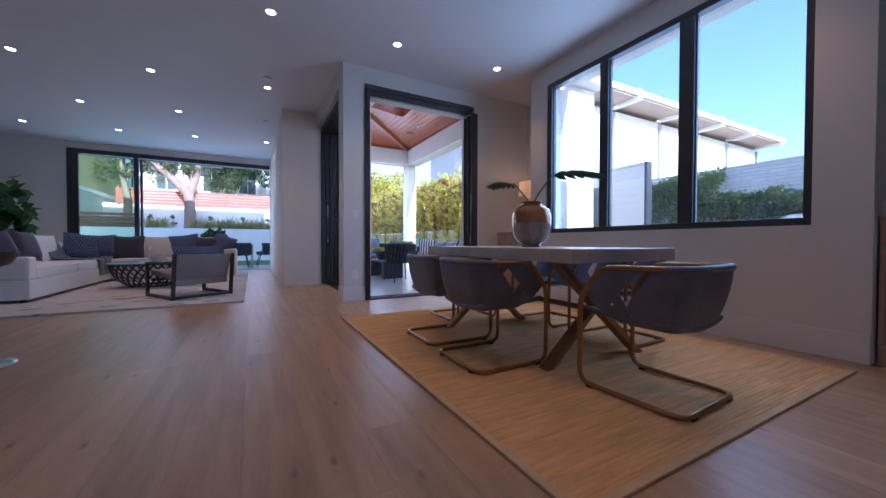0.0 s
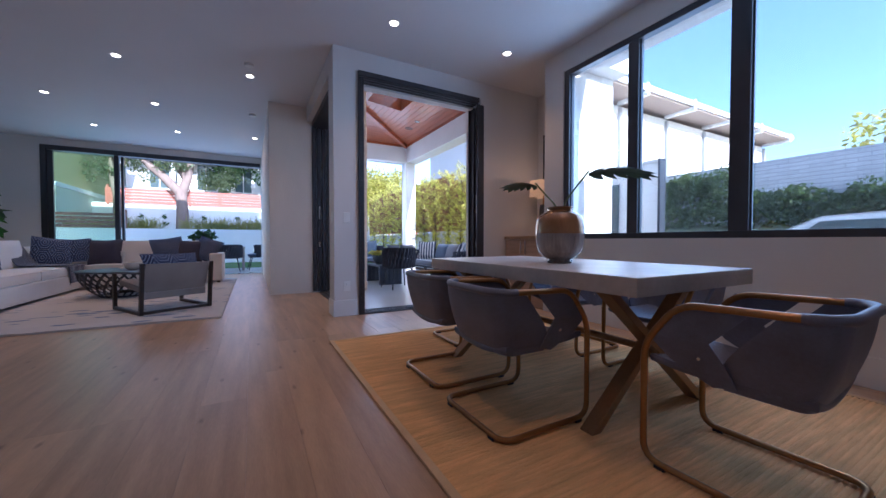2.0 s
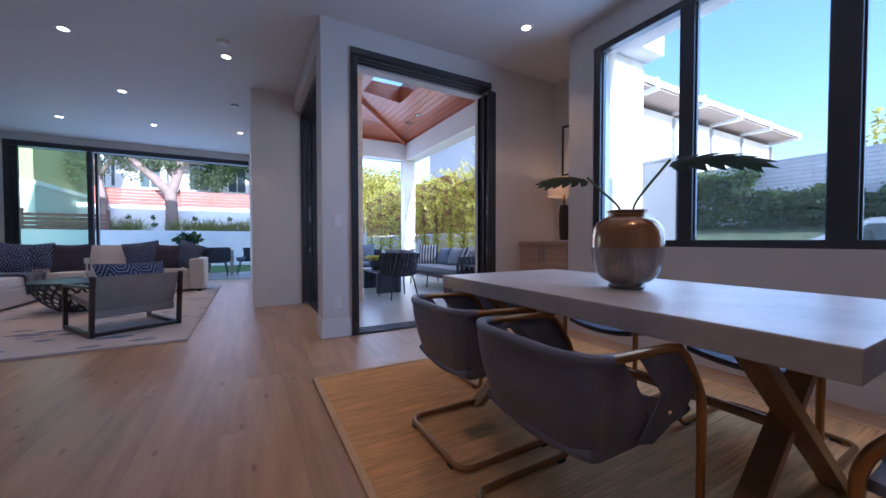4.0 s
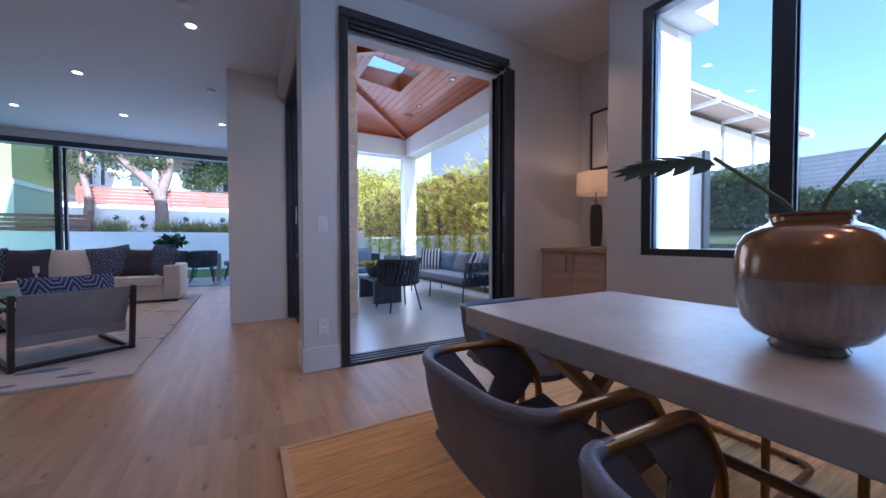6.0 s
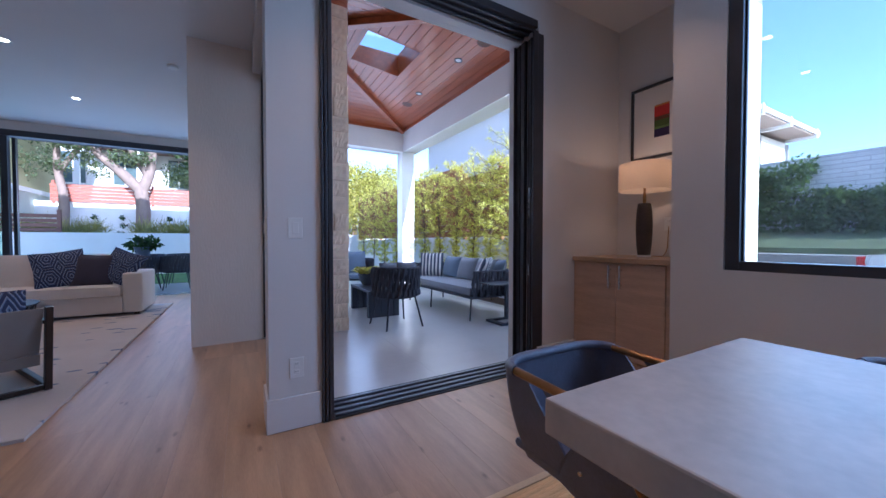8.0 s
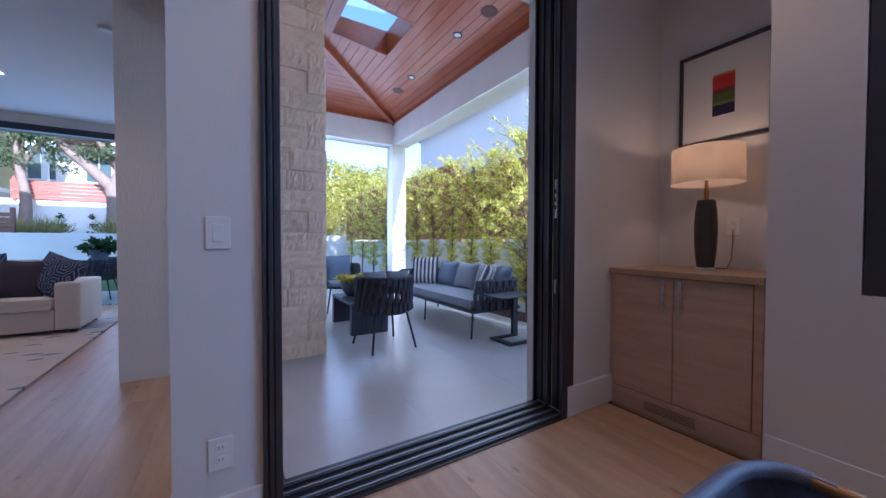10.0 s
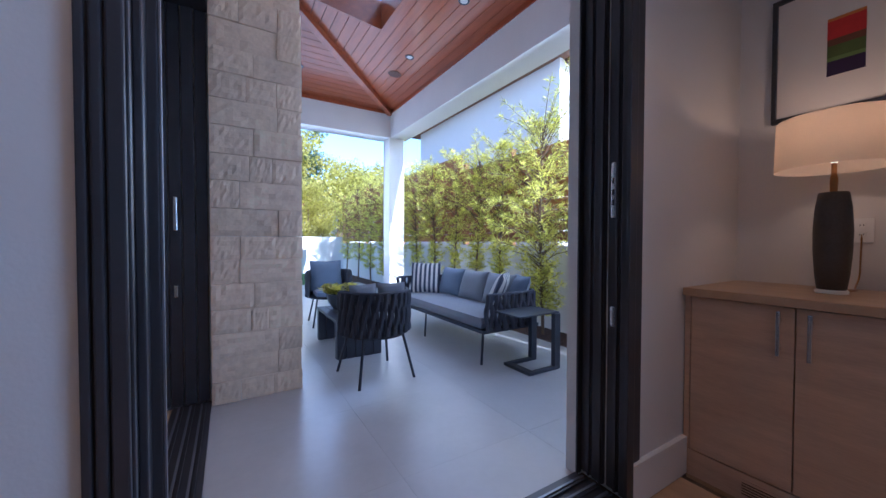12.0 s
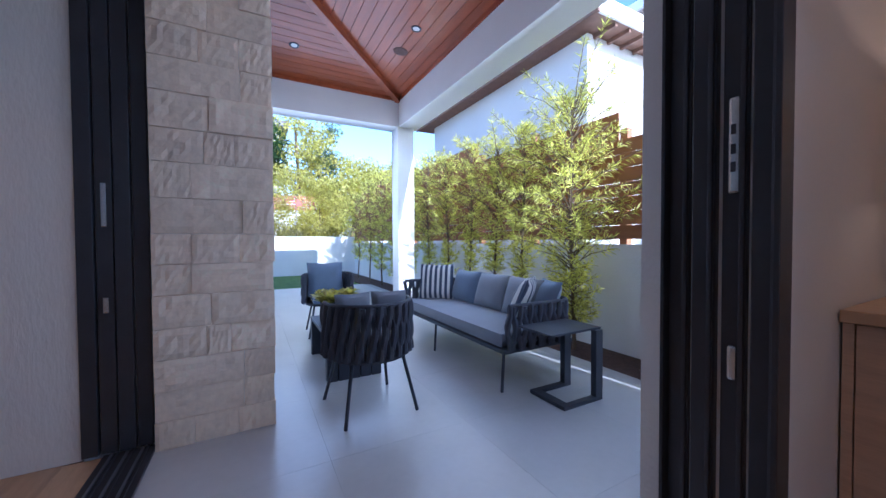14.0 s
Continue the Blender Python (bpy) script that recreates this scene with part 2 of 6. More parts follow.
structure("wall_niche_south", box(box(B(2.56, 3.6, -5.4, -5.1, 0, CEIL_Z), 3.31, 3.6, -5.1, -4.2, 0, CEIL_Z), 2.84, 3.31, -4.2, -3.9, 0, CEIL_Z), PAINT)
structure("wall_door", box(B(0.015, 0.315, 0.015, 0.30, 0, CEIL_Z), 0.315, 2.165, 0.015, 0.30, HEAD, CEIL_Z), PAINT, "white corner pier and lintel between the sliding doors")
structure("wall_side_lintel", B(0.015, 0.40, 0.30, 2.30, HEAD, CEIL_Z), PAINT)
structure("wall_chimney", B(-0.59, 0.10, 2.31, 7.05, 0, CEIL_Z), PLASTER, "white combed plaster wall end")
structure("wall_chimney_core", B(0.10, 1.04, 2.33, 7.2, -0.03, 4.6), STUCCO)
structure("wall_north", box(box(B(-6.7, -5.06, 7.05, 7.35, 0, CEIL_Z), -5.06, -0.61, 7.05, 7.35, 3.13, CEIL_Z), -0.61, 0.1, 7.05, 7.35, 0, CEIL_Z), PAINT, "white wall round the living room slider")
structure("wall_west", B(-7.0, -6.7, -7.0, 7.35, 0, CEIL_Z), PAINT)
structure("wall_south", B(-7.0, 3.6, -7.3, -7.0, 0, CEIL_Z), PAINT)
structure("wall_east_south", B(2.56, 2.84, -7.0, -5.4, 0, CEIL_Z), PAINT)
# Unseen mass over the house, as tall as the yard's shadow line needs.
structure("upper_storey", box(B(-7.0, 2.84, -7.3, 0.319, 3.45, 9.1), -7.0, 0.40, 0.32, 2.33, 3.45, 9.1), STUCCO)
structure("upper_storey_north", B(-7.0, 1.04, 2.331, 7.35, 3.45, 9.1), STUCCO)
structure("patio_wall_west", B(0.402, 0.425, 0.365, 2.33, HEAD + 0.005, 4.5), STUCCO)
structure("roof_overhang", box(B(2.86, 3.2, -7.3, -1.2, 3.16, 3.3), 2.86, 3.9, -1.19, 0.32, 3.305, 3.6), STUCCO, "white stucco soffit over the window")
structure("niche_bump_out", B(3.605, 3.86, -0.96, 0.32, -0.1, 3.30), STUCCO, "white stucco outer wall of the niche")

# patio setting
ROOF_S = 0.12
RX, RY, RZ = 3.37, 5.76, 3.86
structure("patio_slab", B(0.34, 4.0, 0.02, 9.75, -0.3, -0.028), GROUT)
structure("patio_beam_east", B(RX, 3.74, 0.32, 6.10, 3.335, 3.95), STUCCO, "white stucco beam")
structure("patio_beam_north", B(1.04, RX, RY, 6.10, 3.335, 3.95), STUCCO, "white stucco beam")
structure("patio_post", B(3.34, 3.66, 5.74, 6.06, -0.03, 3.335, bev=0.01), STUCCO, "white stucco post")
structure("patio_wall_south", B(0.402, 3.7, 0.302, 0.36, HEAD + 0.10, 4.5), STUCCO)
structure("door_lintel_outer", box(B(0.386, 2.165, 0.222, 0.2995, 2.962, 3.048), 0.386, 2.165, 0.301, 0.365, 2.962, 3.148), STUCCO, "white stucco lintel outside the sliding door")

def block_mat():
    """White-painted long blocks with raked joints, on a wall that runs along y."""
    m = mat("painted_block", (0.60, 0.60, 0.62), 0.85, var=0.10, scale=3)
    n, l = m.node_tree.nodes, m.node_tree.links
    b = n["Principled BSDF"]
    src = b.inputs["Base Color"].links[0].from_socket
    tc, sp, cb, br = (n.new("ShaderNode" + k) for k in ("TexCoord", "SeparateXYZ", "CombineXYZ", "TexBrick"))
    l.new(tc.outputs["Object"], sp.inputs[0]); l.new(sp.outputs[1], cb.inputs[0]); l.new(sp.outputs[2], cb.inputs[1])
    l.new(cb.outputs[0], br.inputs["Vector"])
    br.inputs["Scale"].default_value, br.inputs["Brick Width"].default_value, br.inputs["Row Height"].default_value = 1.0, 0.42, 0.105
    br.inputs["Mortar Size"].default_value = 0.008
    br.inputs["Color1"].default_value, br.inputs["Color2"].default_value, br.inputs["Mortar"].default_value = (1, 1, 1, 1), (0.86, 0.86, 0.88, 1), (0.55, 0.55, 0.58, 1)
    mul = n.new("ShaderNodeVectorMath"); mul.operation = "MULTIPLY"
    l.new(src, mul.inputs[0]); l.new(br.outputs["Color"], mul.inputs[1]); l.new(mul.outputs[0], b.inputs["Base Color"])
    bn_ = n.new("ShaderNodeBump")
    bn_.inputs["Distance"].default_value, bn_.inputs["Strength"].default_value, bn_.invert = 0.01, 0.8, True
    l.new(br.outputs["Fac"], bn_.inputs["Height"]); l.new(bn_.outputs[0], b.inputs["Normal"])
    return m


BLOCK = block_mat()
# outside ground
structure("ground", B(-400, 400, -400, 400, -0.9, -0.10), SOIL)
structure("lawn", B(-9, 3.73, 9.75, 13.6, -0.095, -0.02), GRASS, "short green lawn")
structure("terrace", B(-7.5, 0.34, 7.35, 9.75, -0.2, -0.015), PORC)
structure("planting_bed", B(3.805, 4.55, 0.3, 13.6, -0.095, -0.035), MULCH, "dark bark mulch bed")
# Added out of view to keep sun off the near tiles and bed.
structure("side_yard_wall", B(3.865, 4.549, 0.62, 0.78, -0.1, 2.3), STUCCO)
structure("garden_wall_east", B(4.55, 4.75, 0.8, 13.8, -0.1, 1.18), STUCCO, "low white stucco garden wall")
structure("garden_wall_north", B(-12, 4.55, 13.6, 13.85, -0.1, 1.42), STUCCO, "low white stucco garden wall")
structure("driveway", B(3.9, 11.5, -30, -1.0, -0.095, -0.06), CONC)
structure("block_wall", B(12.0, 12.25, -22, 3.2, -0.1, 3.2), BLOCK, "white painted block wall")

# ---------------------------------------------------------------- more materials
BRONZE = mat("bronze_tube", (0.36, 0.19, 0.075), 0.30, metal=0.85, var=0.2)
BRONZED = mat("aged_bronze_leg", (0.29, 0.17, 0.085), 0.42, metal=0.55, var=0.25, scale=4)
LEATHER = mat("navy_leather", (0.135, 0.14, 0.19), 0.42, var=0.25, scale=8, bump=0.25, bump_scale=220)
CONCRETE = mat("pale_concrete_top", (0.51, 0.45, 0.40), 0.40, var=0.26, scale=3, fine=30, bump=0.05, bump_scale=30)
JUTE = mat("jute_weave", (0.80, 0.49, 0.215), 0.95, var=0.30, scale=8, fine=200, stretch=(0.4, 4, 1), bump=0.5, bump_scale=90)
JUTEB = mat("jute_border", (0.66, 0.46, 0.26), 0.95, var=0.15)
GLAZE = mat("copper_glaze", (0.36, 0.17, 0.065), 0.2, metal=0.45, var=0.3, scale=8, stretch=(1, 1, 0.35), coat=0.6)
GLAZE2 = mat("blue_grey_glaze", (0.30, 0.25, 0.22), 0.22, metal=0.3, var=0.6, scale=16, stretch=(1, 1, 0.16), coat=0.6)
MONST = mat("monstera_leaf", (0.035, 0.075, 0.03), 0.32, var=0.3, scale=12)
STEM = mat("leaf_stem", (0.10, 0.13, 0.03), 0.5)
OAKV = mat("oak_veneer", (0.56, 0.385, 0.27), 0.5, var=0.22, scale=2.5, fine=26, stretch=(0.8, 0.8, 7))
OAKTOP = mat("oak_counter", (0.46, 0.31, 0.19), 0.42, var=0.2, scale=2.5, fine=26, stretch=(6, 0.8, 1))
RAILM = mat("track_rail_metal", (0.30, 0.31, 0.34), 0.45, metal=0.8, var=0.15)
CHROME = mat("brushed_nickel", (0.72, 0.72, 0.72), 0.22, metal=1.0, var=0.05)
SHADE = mat("linen_shade", (0.80, 0.70, 0.58), 0.9, var=0.06, fine=150, bump=0.15, bump_scale=300)
LAMPB = mat("dark_ribbed_ceramic", (0.075, 0.062, 0.056), 0.45, var=0.3, bump=0.2)
PLATE = mat("white_plastic", (0.82, 0.82, 0.80), 0.35, var=0.02)
DARKW = mat("dark_wood", (0.035, 0.024, 0.02), 0.4, var=0.3, stretch=(1, 1, 6))
LINEN = mat("cream_linen", (0.80, 0.78, 0.76), 0.95, var=0.06, scale=3, fine=200, bump=0.2, bump_scale=350, sheen=0.3)
GREYSLING = mat("grey_canvas", (0.30, 0.28, 0.27), 0.9, var=0.1, fine=200, bump=0.2, bump_scale=300)
NAVY = mat("navy_linen", (0.042, 0.043, 0.08), 0.9, var=0.15, fine=150, bump=0.3, bump_scale=300, sheen=0.3)
THROW = mat("navy_knit", (0.05, 0.065, 0.12), 0.95, var=0.25, scale=20, bump=0.7, bump_scale=120, sheen=0.4)
SLATEC = mat("slate_cushion", (0.23, 0.245, 0.28), 0.9, var=0.08, fine=180, bump=0.2, bump_scale=300, sheen=0.2)
BLUEC = mat("steel_blue_cushion", (0.16, 0.21, 0.29), 0.9, var=0.1, fine=180, bump=0.2, bump_scale=300, sheen=0.2)
ROPE = mat("charcoal_rope_strap", (0.06, 0.064, 0.082), 0.75, var=0.25, fine=140, bump=0.3, bump_scale=200)
CHARC = mat("charcoal_metal", (0.048, 0.054, 0.070), 0.45, metal=0.3, var=0.15)


def stripes(name, c1, c2, freq, axis="X"):
    m = bpy.data.materials.new(name)
    m.use_nodes = True
    n, l = m.node_tree.nodes, m.node_tree.links
    b = n["Principled BSDF"]
    b.inputs["Roughness"].default_value = 0.9
    tc, w, r = n.new("ShaderNodeTexCoord"), n.new("ShaderNodeTexWave"), n.new("ShaderNodeValToRGB")
    w.bands_direction = axis
    w.inputs["Scale"].default_value, w.inputs["Distortion"].default_value = freq, 0.15
    r.color_ramp.interpolation = "CONSTANT"
    r.color_ramp.elements[0].color, r.color_ramp.elements[1].color = (*c1, 1), (*c2, 1)
    r.color_ramp.elements[1].position = 0.52
    l.new(tc.outputs["Object"], w.inputs["Vector"]); l.new(w.outputs["Fac"], r.inputs[0]); l.new(r.outputs[0], b.inputs["Base Color"])
    return m


def geometric(name, dark, mid, pale, cell):
    """Printed cloth: nested hexagon bands with fine outlines."""
    m = bpy.data.materials.new(name)
    m.use_nodes = True
    n, l = m.node_tree.nodes, m.node_tree.links
    b = n["Principled BSDF"]
    b.inputs["Roughness"].default_value = 0.92
    tc = n.new("ShaderNodeTexCoord")
    sep = n.new("ShaderNodeSeparateXYZ")
    l.new(tc.outputs["Object"], sep.inputs[0])

    def op(kind, a, c=None):
        q = n.new("ShaderNodeMath"); q.operation = kind
        for i, v in enumerate((a, c)):
            if v is None:
                continue
            if isinstance(v, (int, float)):
                q.inputs[i].default_value = v
            else:
                l.new(v, q.inputs[i])
        return q.outputs[0]
    x = op("ABSOLUTE", op("SUBTRACT", op("FRACT", op("MULTIPLY", sep.outputs[0], 1 / cell)), 0.5))
    y = op("ABSOLUTE", op("SUBTRACT", op("FRACT", op("MULTIPLY", sep.outputs[1], 0.7 / cell)), 0.5))
    d = op("MAXIMUM", op("MULTIPLY", y, 1.15), op("ADD", x, op("MULTIPLY", y, 0.62)))
    ring = op("FRACT", op("MULTIPLY", d, 6.2))
    r = n.new("ShaderNodeValToRGB")
    r.color_ramp.interpolation = "CONSTANT"
    e = r.color_ramp.elements
    e[0].color, e[1].color = (*dark, 1), (*pale, 1)
    e[1].position = 0.51
    k = e.new(0.60); k.color = (*mid, 1)
    k = e.new(0.85); k.color = (*dark, 1)
    l.new(ring, r.inputs[0]); l.new(r.outputs[0], b.inputs["Base Color"])
    return m


STRIPE = stripes("navy_white_stripe", (0.06, 0.075, 0.12), (0.72, 0.71, 0.68), 4.6)
GEO = geometric("navy_geometric_print", (0.030, 0.048, 0.12), (0.15, 0.22, 0.38), (0.42, 0.46, 0.56), 0.21)

# ---------------------------------------------------------------- trim, doors, windows
for nm, bx in (("baseboard_pier", [(0.0, 0.31, 0.0, 0.015), (0.0, 0.015, 0.015, 0.30)]),
               ("baseboard_niche", [(2.142, 2.64, -0.012, 0.0145)]),
               ("baseboard_window", [(2.543, 2.558, -4.2, -0.905)]),
               ("baseboard_north", [(-6.69, -5.07, 7.034, 7.049)])):
    b_ = bmesh.new()
    for x0, x1, y0, y1 in bx:
        box(b_, x0, x1, y0, y1, 0.001, 0.2, bev=0.003)
    tagged(part(nm, b_, TRIMW), "white painted tall baseboard", "baseboard", "", "structure")


def frame_part(parent, name, *bx):
    return part(name, B(*bx, bev=0.004), BLACK, parent)


# three-pane window
win = thing("window_1", "large black-framed three-pane picture window", "window", kind="structure")
for nm, bx in (("window_frame", (2.59, 2.66, -3.898, -3.853, 0.955, 3.03)), ("window_frame", (2.57, 2.66, -1.298, -1.222, 0.955, 3.03)),
               ("window_frame", (2.57, 2.66, -3.853, -1.298, 0.955, 1.015)), ("window_frame", (2.57, 2.66, -3.853, -1.298, 2.965, 3.03)),
               ("mullion", (2.573, 2.657, -2.175, -2.063, 1.015, 2.965)), ("mullion", (2.573, 2.657, -3.088, -2.953, 1.015, 2.965))):
    frame_part(win, nm, *bx)
for y0, y1 in ((-2.063, -1.298), (-2.953, -2.175), (-3.853, -3.088)):
    for s in ((y0, y0 + 0.012), (y1 - 0.012, y1)):
        frame_part(win, "sash_bead", 2.600, 2.622, s[0], s[1], 1.015, 2.965)
    g = part("pane", B(2.625, 2.631, y0, y1, 1.015, 2.965), GLASS, win)
    g.visible_shadow = False

# front sliding door: left jamb, head, track, parked panels at the other side
door = thing("door_1", "open black multi-slide door between dining room and patio", "door", kind="structure")
frame_part(door, "jamb", 0.315, 0.372, 0.003, 0.296, 0.0, 2.968)
for x0, x1, y0, y1 in ((0.312, 0.328, -0.013, 0.002), (0.334, 0.352, -0.016, 0.002), (0.356, 0.384, -0.012, 0.002), (0.3725, 0.380, 0.055, 0.075), (0.3725, 0.390, 0.125, 0.140), (0.3725, 0.380, 0.195, 0.215)):
    frame_part(door, "jamb_rib", x0, x1, y0, y1, 0.0, 2.968)
frame_part(door, "jamb_cap", 0.315, 0.395, 0.297, 0.305, 0.0, 2.95)
part("weather_strip", B(0.3965, 0.402, 0.299, 0.312, 0.0, 2.95, bev=0.001), RAILM, door, "bright aluminium edge strip")
frame_part(door, "head", 0.315, 2.13, -0.012, 0.22, 2.985, 3.05)
for y in (0.02, 0.09, 0.16):
    frame_part(door, "head_rail", 0.40, 2.13, y, y + 0.02, 2.968, 2.984)
part("track", B(0.385, 2.13, -0.01, 0.30, -0.02, 0.006), BLACK, door)
for y in (0.035, 0.105, 0.175, 0.245):
    part("rail", B(0.40, 2.13, y, y + 0.012, 0.006, 0.016), RAILM, door)
    part("rail_lip", B(0.40, 2.13, y - 0.022, y - 0.014, 0.006, 0.018), BLACK, door)
for i, y in enumerate((0.005, 0.078, 0.151, 0.224)):
    p = frame_part(door, "panel", 2.145 + 0.012 * (i % 2), 2.22, y, y + 0.062, 0.018, 2.958)
    frame_part(door, "panel_stile", 2.132 + 0.012 * (i % 2), 2.145 + 0.012 * (i % 2), y + 0.004, y + 0.018, 0.018, 2.958)
    if i == 1:
        for z, h, w in ((1.49, 0.27, 0.026), (0.875, 0.10, 0.022)):
            pl = part("flush_pull", B(2.146, 2.1568, y + 0.032 - w / 2, y + 0.032 + w / 2, z - h / 2, z + h / 2, bev=0.008), CHROME, p, "satin nickel flush pull")
            if h > 0.2:
                for dz in (-0.06, -0.01, 0.045):
                    part("keyway", B(2.1445, 2.1462, y + 0.026, y + 0.038, z + dz - 0.014, z + dz + 0.014), BLACK, p)
frame_part(door, "jamb", 2.085, 2.14, -0.012, 0.004, 0.0, 2.96)
frame_part(door, "jamb", 2.13, 2.18, 0.288, 0.30, 0.0, 2.96)
structure("wall_pocket_return", B(2.135, 2.165, 0.302, 0.365, -0.02, HEAD), STUCCO, "pale stucco door return")

# side sliding door, open, towards the living room
door2 = thing("door_2", "open black multi-slide door on the side of the pier", "door", kind="structure")
frame_part(door2, "head", 0.10, 0.43, 0.30, 2.31, 2.96, 3.05)
part("track", B(0.19, 0.43, 0.30, 2.31, -0.02, 0.006), BLACK, door2)
for x in (0.225, 0.295, 0.365):
    part("rail", B(x, x + 0.012, 0.30, 2.31, 0.006, 0.016), RAILM, door2)
    part("rail_lip", B(x + 0.026, x + 0.034, 0.30, 2.31, 0.006, 0.018), BLACK, door2)
for i, x in enumerate((0.102, 0.184, 0.266, 0.348)):
    p = frame_part(door2, "panel", x, x + 0.072, 2.285 + 0.01 * (i % 2), 2.33, 0.018, 2.958)
    if i == 1:
        for z, h in ((1.44, 0.25), (0.87, 0.09)):
            part("flush_pull", B(x + 0.024, x + 0.05, 2.288, 2.2952, z - h / 2, z + h / 2, bev=0.006), CHROME, p, "satin nickel flush pull")
frame_part(door2, "jamb", 0.12, 0.40, 0.30, 0.335, 0.0, 2.96)

# living room slider
sl = thing("window_2", "wide black-framed sliding glass wall, half open", "window", kind="structure")
for nm, bx in (("jamb", (-5.06, -4.96, 7.03, 7.30, 0, 3.13)), ("head", (-4.96, -0.62, 7.03, 7.30, 3.02, 3.13)),
               ("meeting_stile", (-3.80, -3.71, 7.06, 7.16, 0.03, 3.02)), ("stile", (-4.96, -4.86, 7.06, 7.12, 0.03, 3.02)),
               ("meeting_stile", (-3.70, -3.65, 7.18, 7.26, 0.03, 3.02)), ("bottom_rail", (-4.86, -3.80, 7.06, 7.12, 0.03, 0.13))):
    frame_part(sl, nm, *bx)
part("track", B(-4.96, -0.62, 7.03, 7.30, -0.02, 0.008), CHROME, sl)
part("pane", B(-4.86, -3.80, 7.085, 7.092, 0.13, 3.02), GLASSG, sl).visible_shadow = False

# ---------------------------------------------------------------- recessed ceiling lights
BULB = glow("warm_downlight_lens", (1.0, 0.80, 0.58), 4.0)


def downlight(x, y):
    t = thing("downlight", "small round recessed white ceiling downlight, lit", "downlight", pose(x, y, CEIL_Z), "ceiling downlights")
    b_ = bmesh.new()
    lathe(b_, [(0.045, -0.001), (0.055, -0.006), (0.068, -0.006), (0.072, -0.001)], 24)
    part("trim_ring", b_, TRIMW, t, smooth=True)
    b_ = bmesh.new()
    lathe(b_, [(0.0445, -0.0045), (0.043, -0.001)], 24)
    part("lens", b_, BULB, t, "glowing warm lens")
    d = bpy.data.lights.new("downlight_beam", "SPOT")
    d.energy, d.color, d.spot_size, d.spot_blend, d.shadow_soft_size = 8.5, (1.0, 0.55, 0.27), radians(95), 0.7, 0.05
    new("downlight_beam", d).matrix_world = look((x, y, CEIL_Z - 0.02), (x, y, 0))


for x, y in ((-3.8, 1.75), (-2.36, 1.60), (-0.86, 1.43), (-3.73, 3.6), (-2.30, 3.37), (-5.2, 5.55), (-3.66, 5.37),
             (-2.25, 5.13), (-0.77, 4.89), (-0.9, -0.65), (0.52, -0.72), (1.99, -0.82), (-0.9, -3.6), (0.55, -3.6), (1.99, -3.6)):
    downlight(x, y)
for x, y in ((-0.87, 1.05), (-0.82, 3.18)):
    b_ = bmesh.new()
    lathe(b_, [(0.05, -0.03), (0.058, -0.02), (0.06, -0.001)], 20)
    s_ = thing("smoke_detector", "small white round smoke detector on the ceiling", "detector", pose(x, y, CEIL_Z), "smoke detectors")
    part("cover", b_, PLATE, s_, smooth=True)


def wall_plate(kind, m, two=False):
    """A plate in its own x-z plane, facing -y."""
    t = thing(kind, "white plastic wall plate with a rocker" if kind == "light_switch" else "white plastic double socket outlet", "switch" if kind == "light_switch" else "outlet", m)
    part("plate", B(-0.041, 0.041, -0.006, 0, -0.062, 0.062, bev=0.003), PLATE, t)
    if kind == "light_switch":
        part("rocker", B(-0.018, 0.018, -0.0105, -0.0055, -0.034, 0.034, bev=0.002), PLATE, t)
    else:
        for z in (-0.024, 0.024):
            part("socket", B(-0.016, 0.016, -0.009, -0.0055, z - 0.014, z + 0.014, bev=0.003), PLATE, t)
            for x in (-0.006, 0.006):
                part("slot", B(x - 0.0012, x + 0.0012, -0.0098, -0.0088, z - 0.002, z + 0.007), CHARC, t)


wall_plate("light_switch", pose(0.166, 0.0145, 1.22))
wall_plate("outlet", pose(0.167, 0.0145, 0.37))
wall_plate("light_switch", pose(0.0145, 0.13, 1.22, 0, 0, -90))
wall_plate("outlet", pose(3.308, -0.50, 1.30, 0, 0, -90))

# ---------------------------------------------------------------- dining room
rug = thing("jute_rug", "natural tan woven jute rug under the dining table", "rug", pose(-0.25, -4.2, 0.0))
RW, RL = 2.53, 3.15
part("border", box(box(box(B(0, RW, 0, 0.035, 0.001, 0.014, bev=0.003), 0, RW, RL - 0.035, RL, 0.001, 0.014, bev=0.003), 0, 0.035, 0.035, RL - 0.035, 0.001, 0.014, bev=0.003), RW - 0.035, RW, 0.035, RL - 0.035, 0.001, 0.014, bev=0.003), JUTEB, rug, "paler bound edge")
vs, fs = [], []
for i in range(134):                                   # braided rows running across the rug
    y0, y1 = 0.035 + i * (RL - 0.07) / 134, 0.035 + (i + 1) * (RL - 0.07) / 134
    n_ = 40
    for j in range(n_ + 1):
        x = 0.035 + j * (RW - 0.07) / n_
        w = 0.0026 * noise.noise(Vector((x * 11, i * 1.7, 0)))
        for y, z in ((y0, 0.006), ((y0 + y1) / 2 + w, 0.0135 + w), (y1, 0.006)):
            vs.append((x, y, z))
    o = len(vs) - 3 * (n_ + 1)
    for j in range(n_):
        a = o + 3 * j
        fs += [(a, a + 3, a + 4, a + 1), (a + 1, a + 4, a + 5, a + 2)]
me = bpy.data.meshes.new("weave")
me.from_pydata(vs, [], fs); me.materials.append(JUTE); me.shade_smooth()
wv = new("weave", me); wv.parent = rug

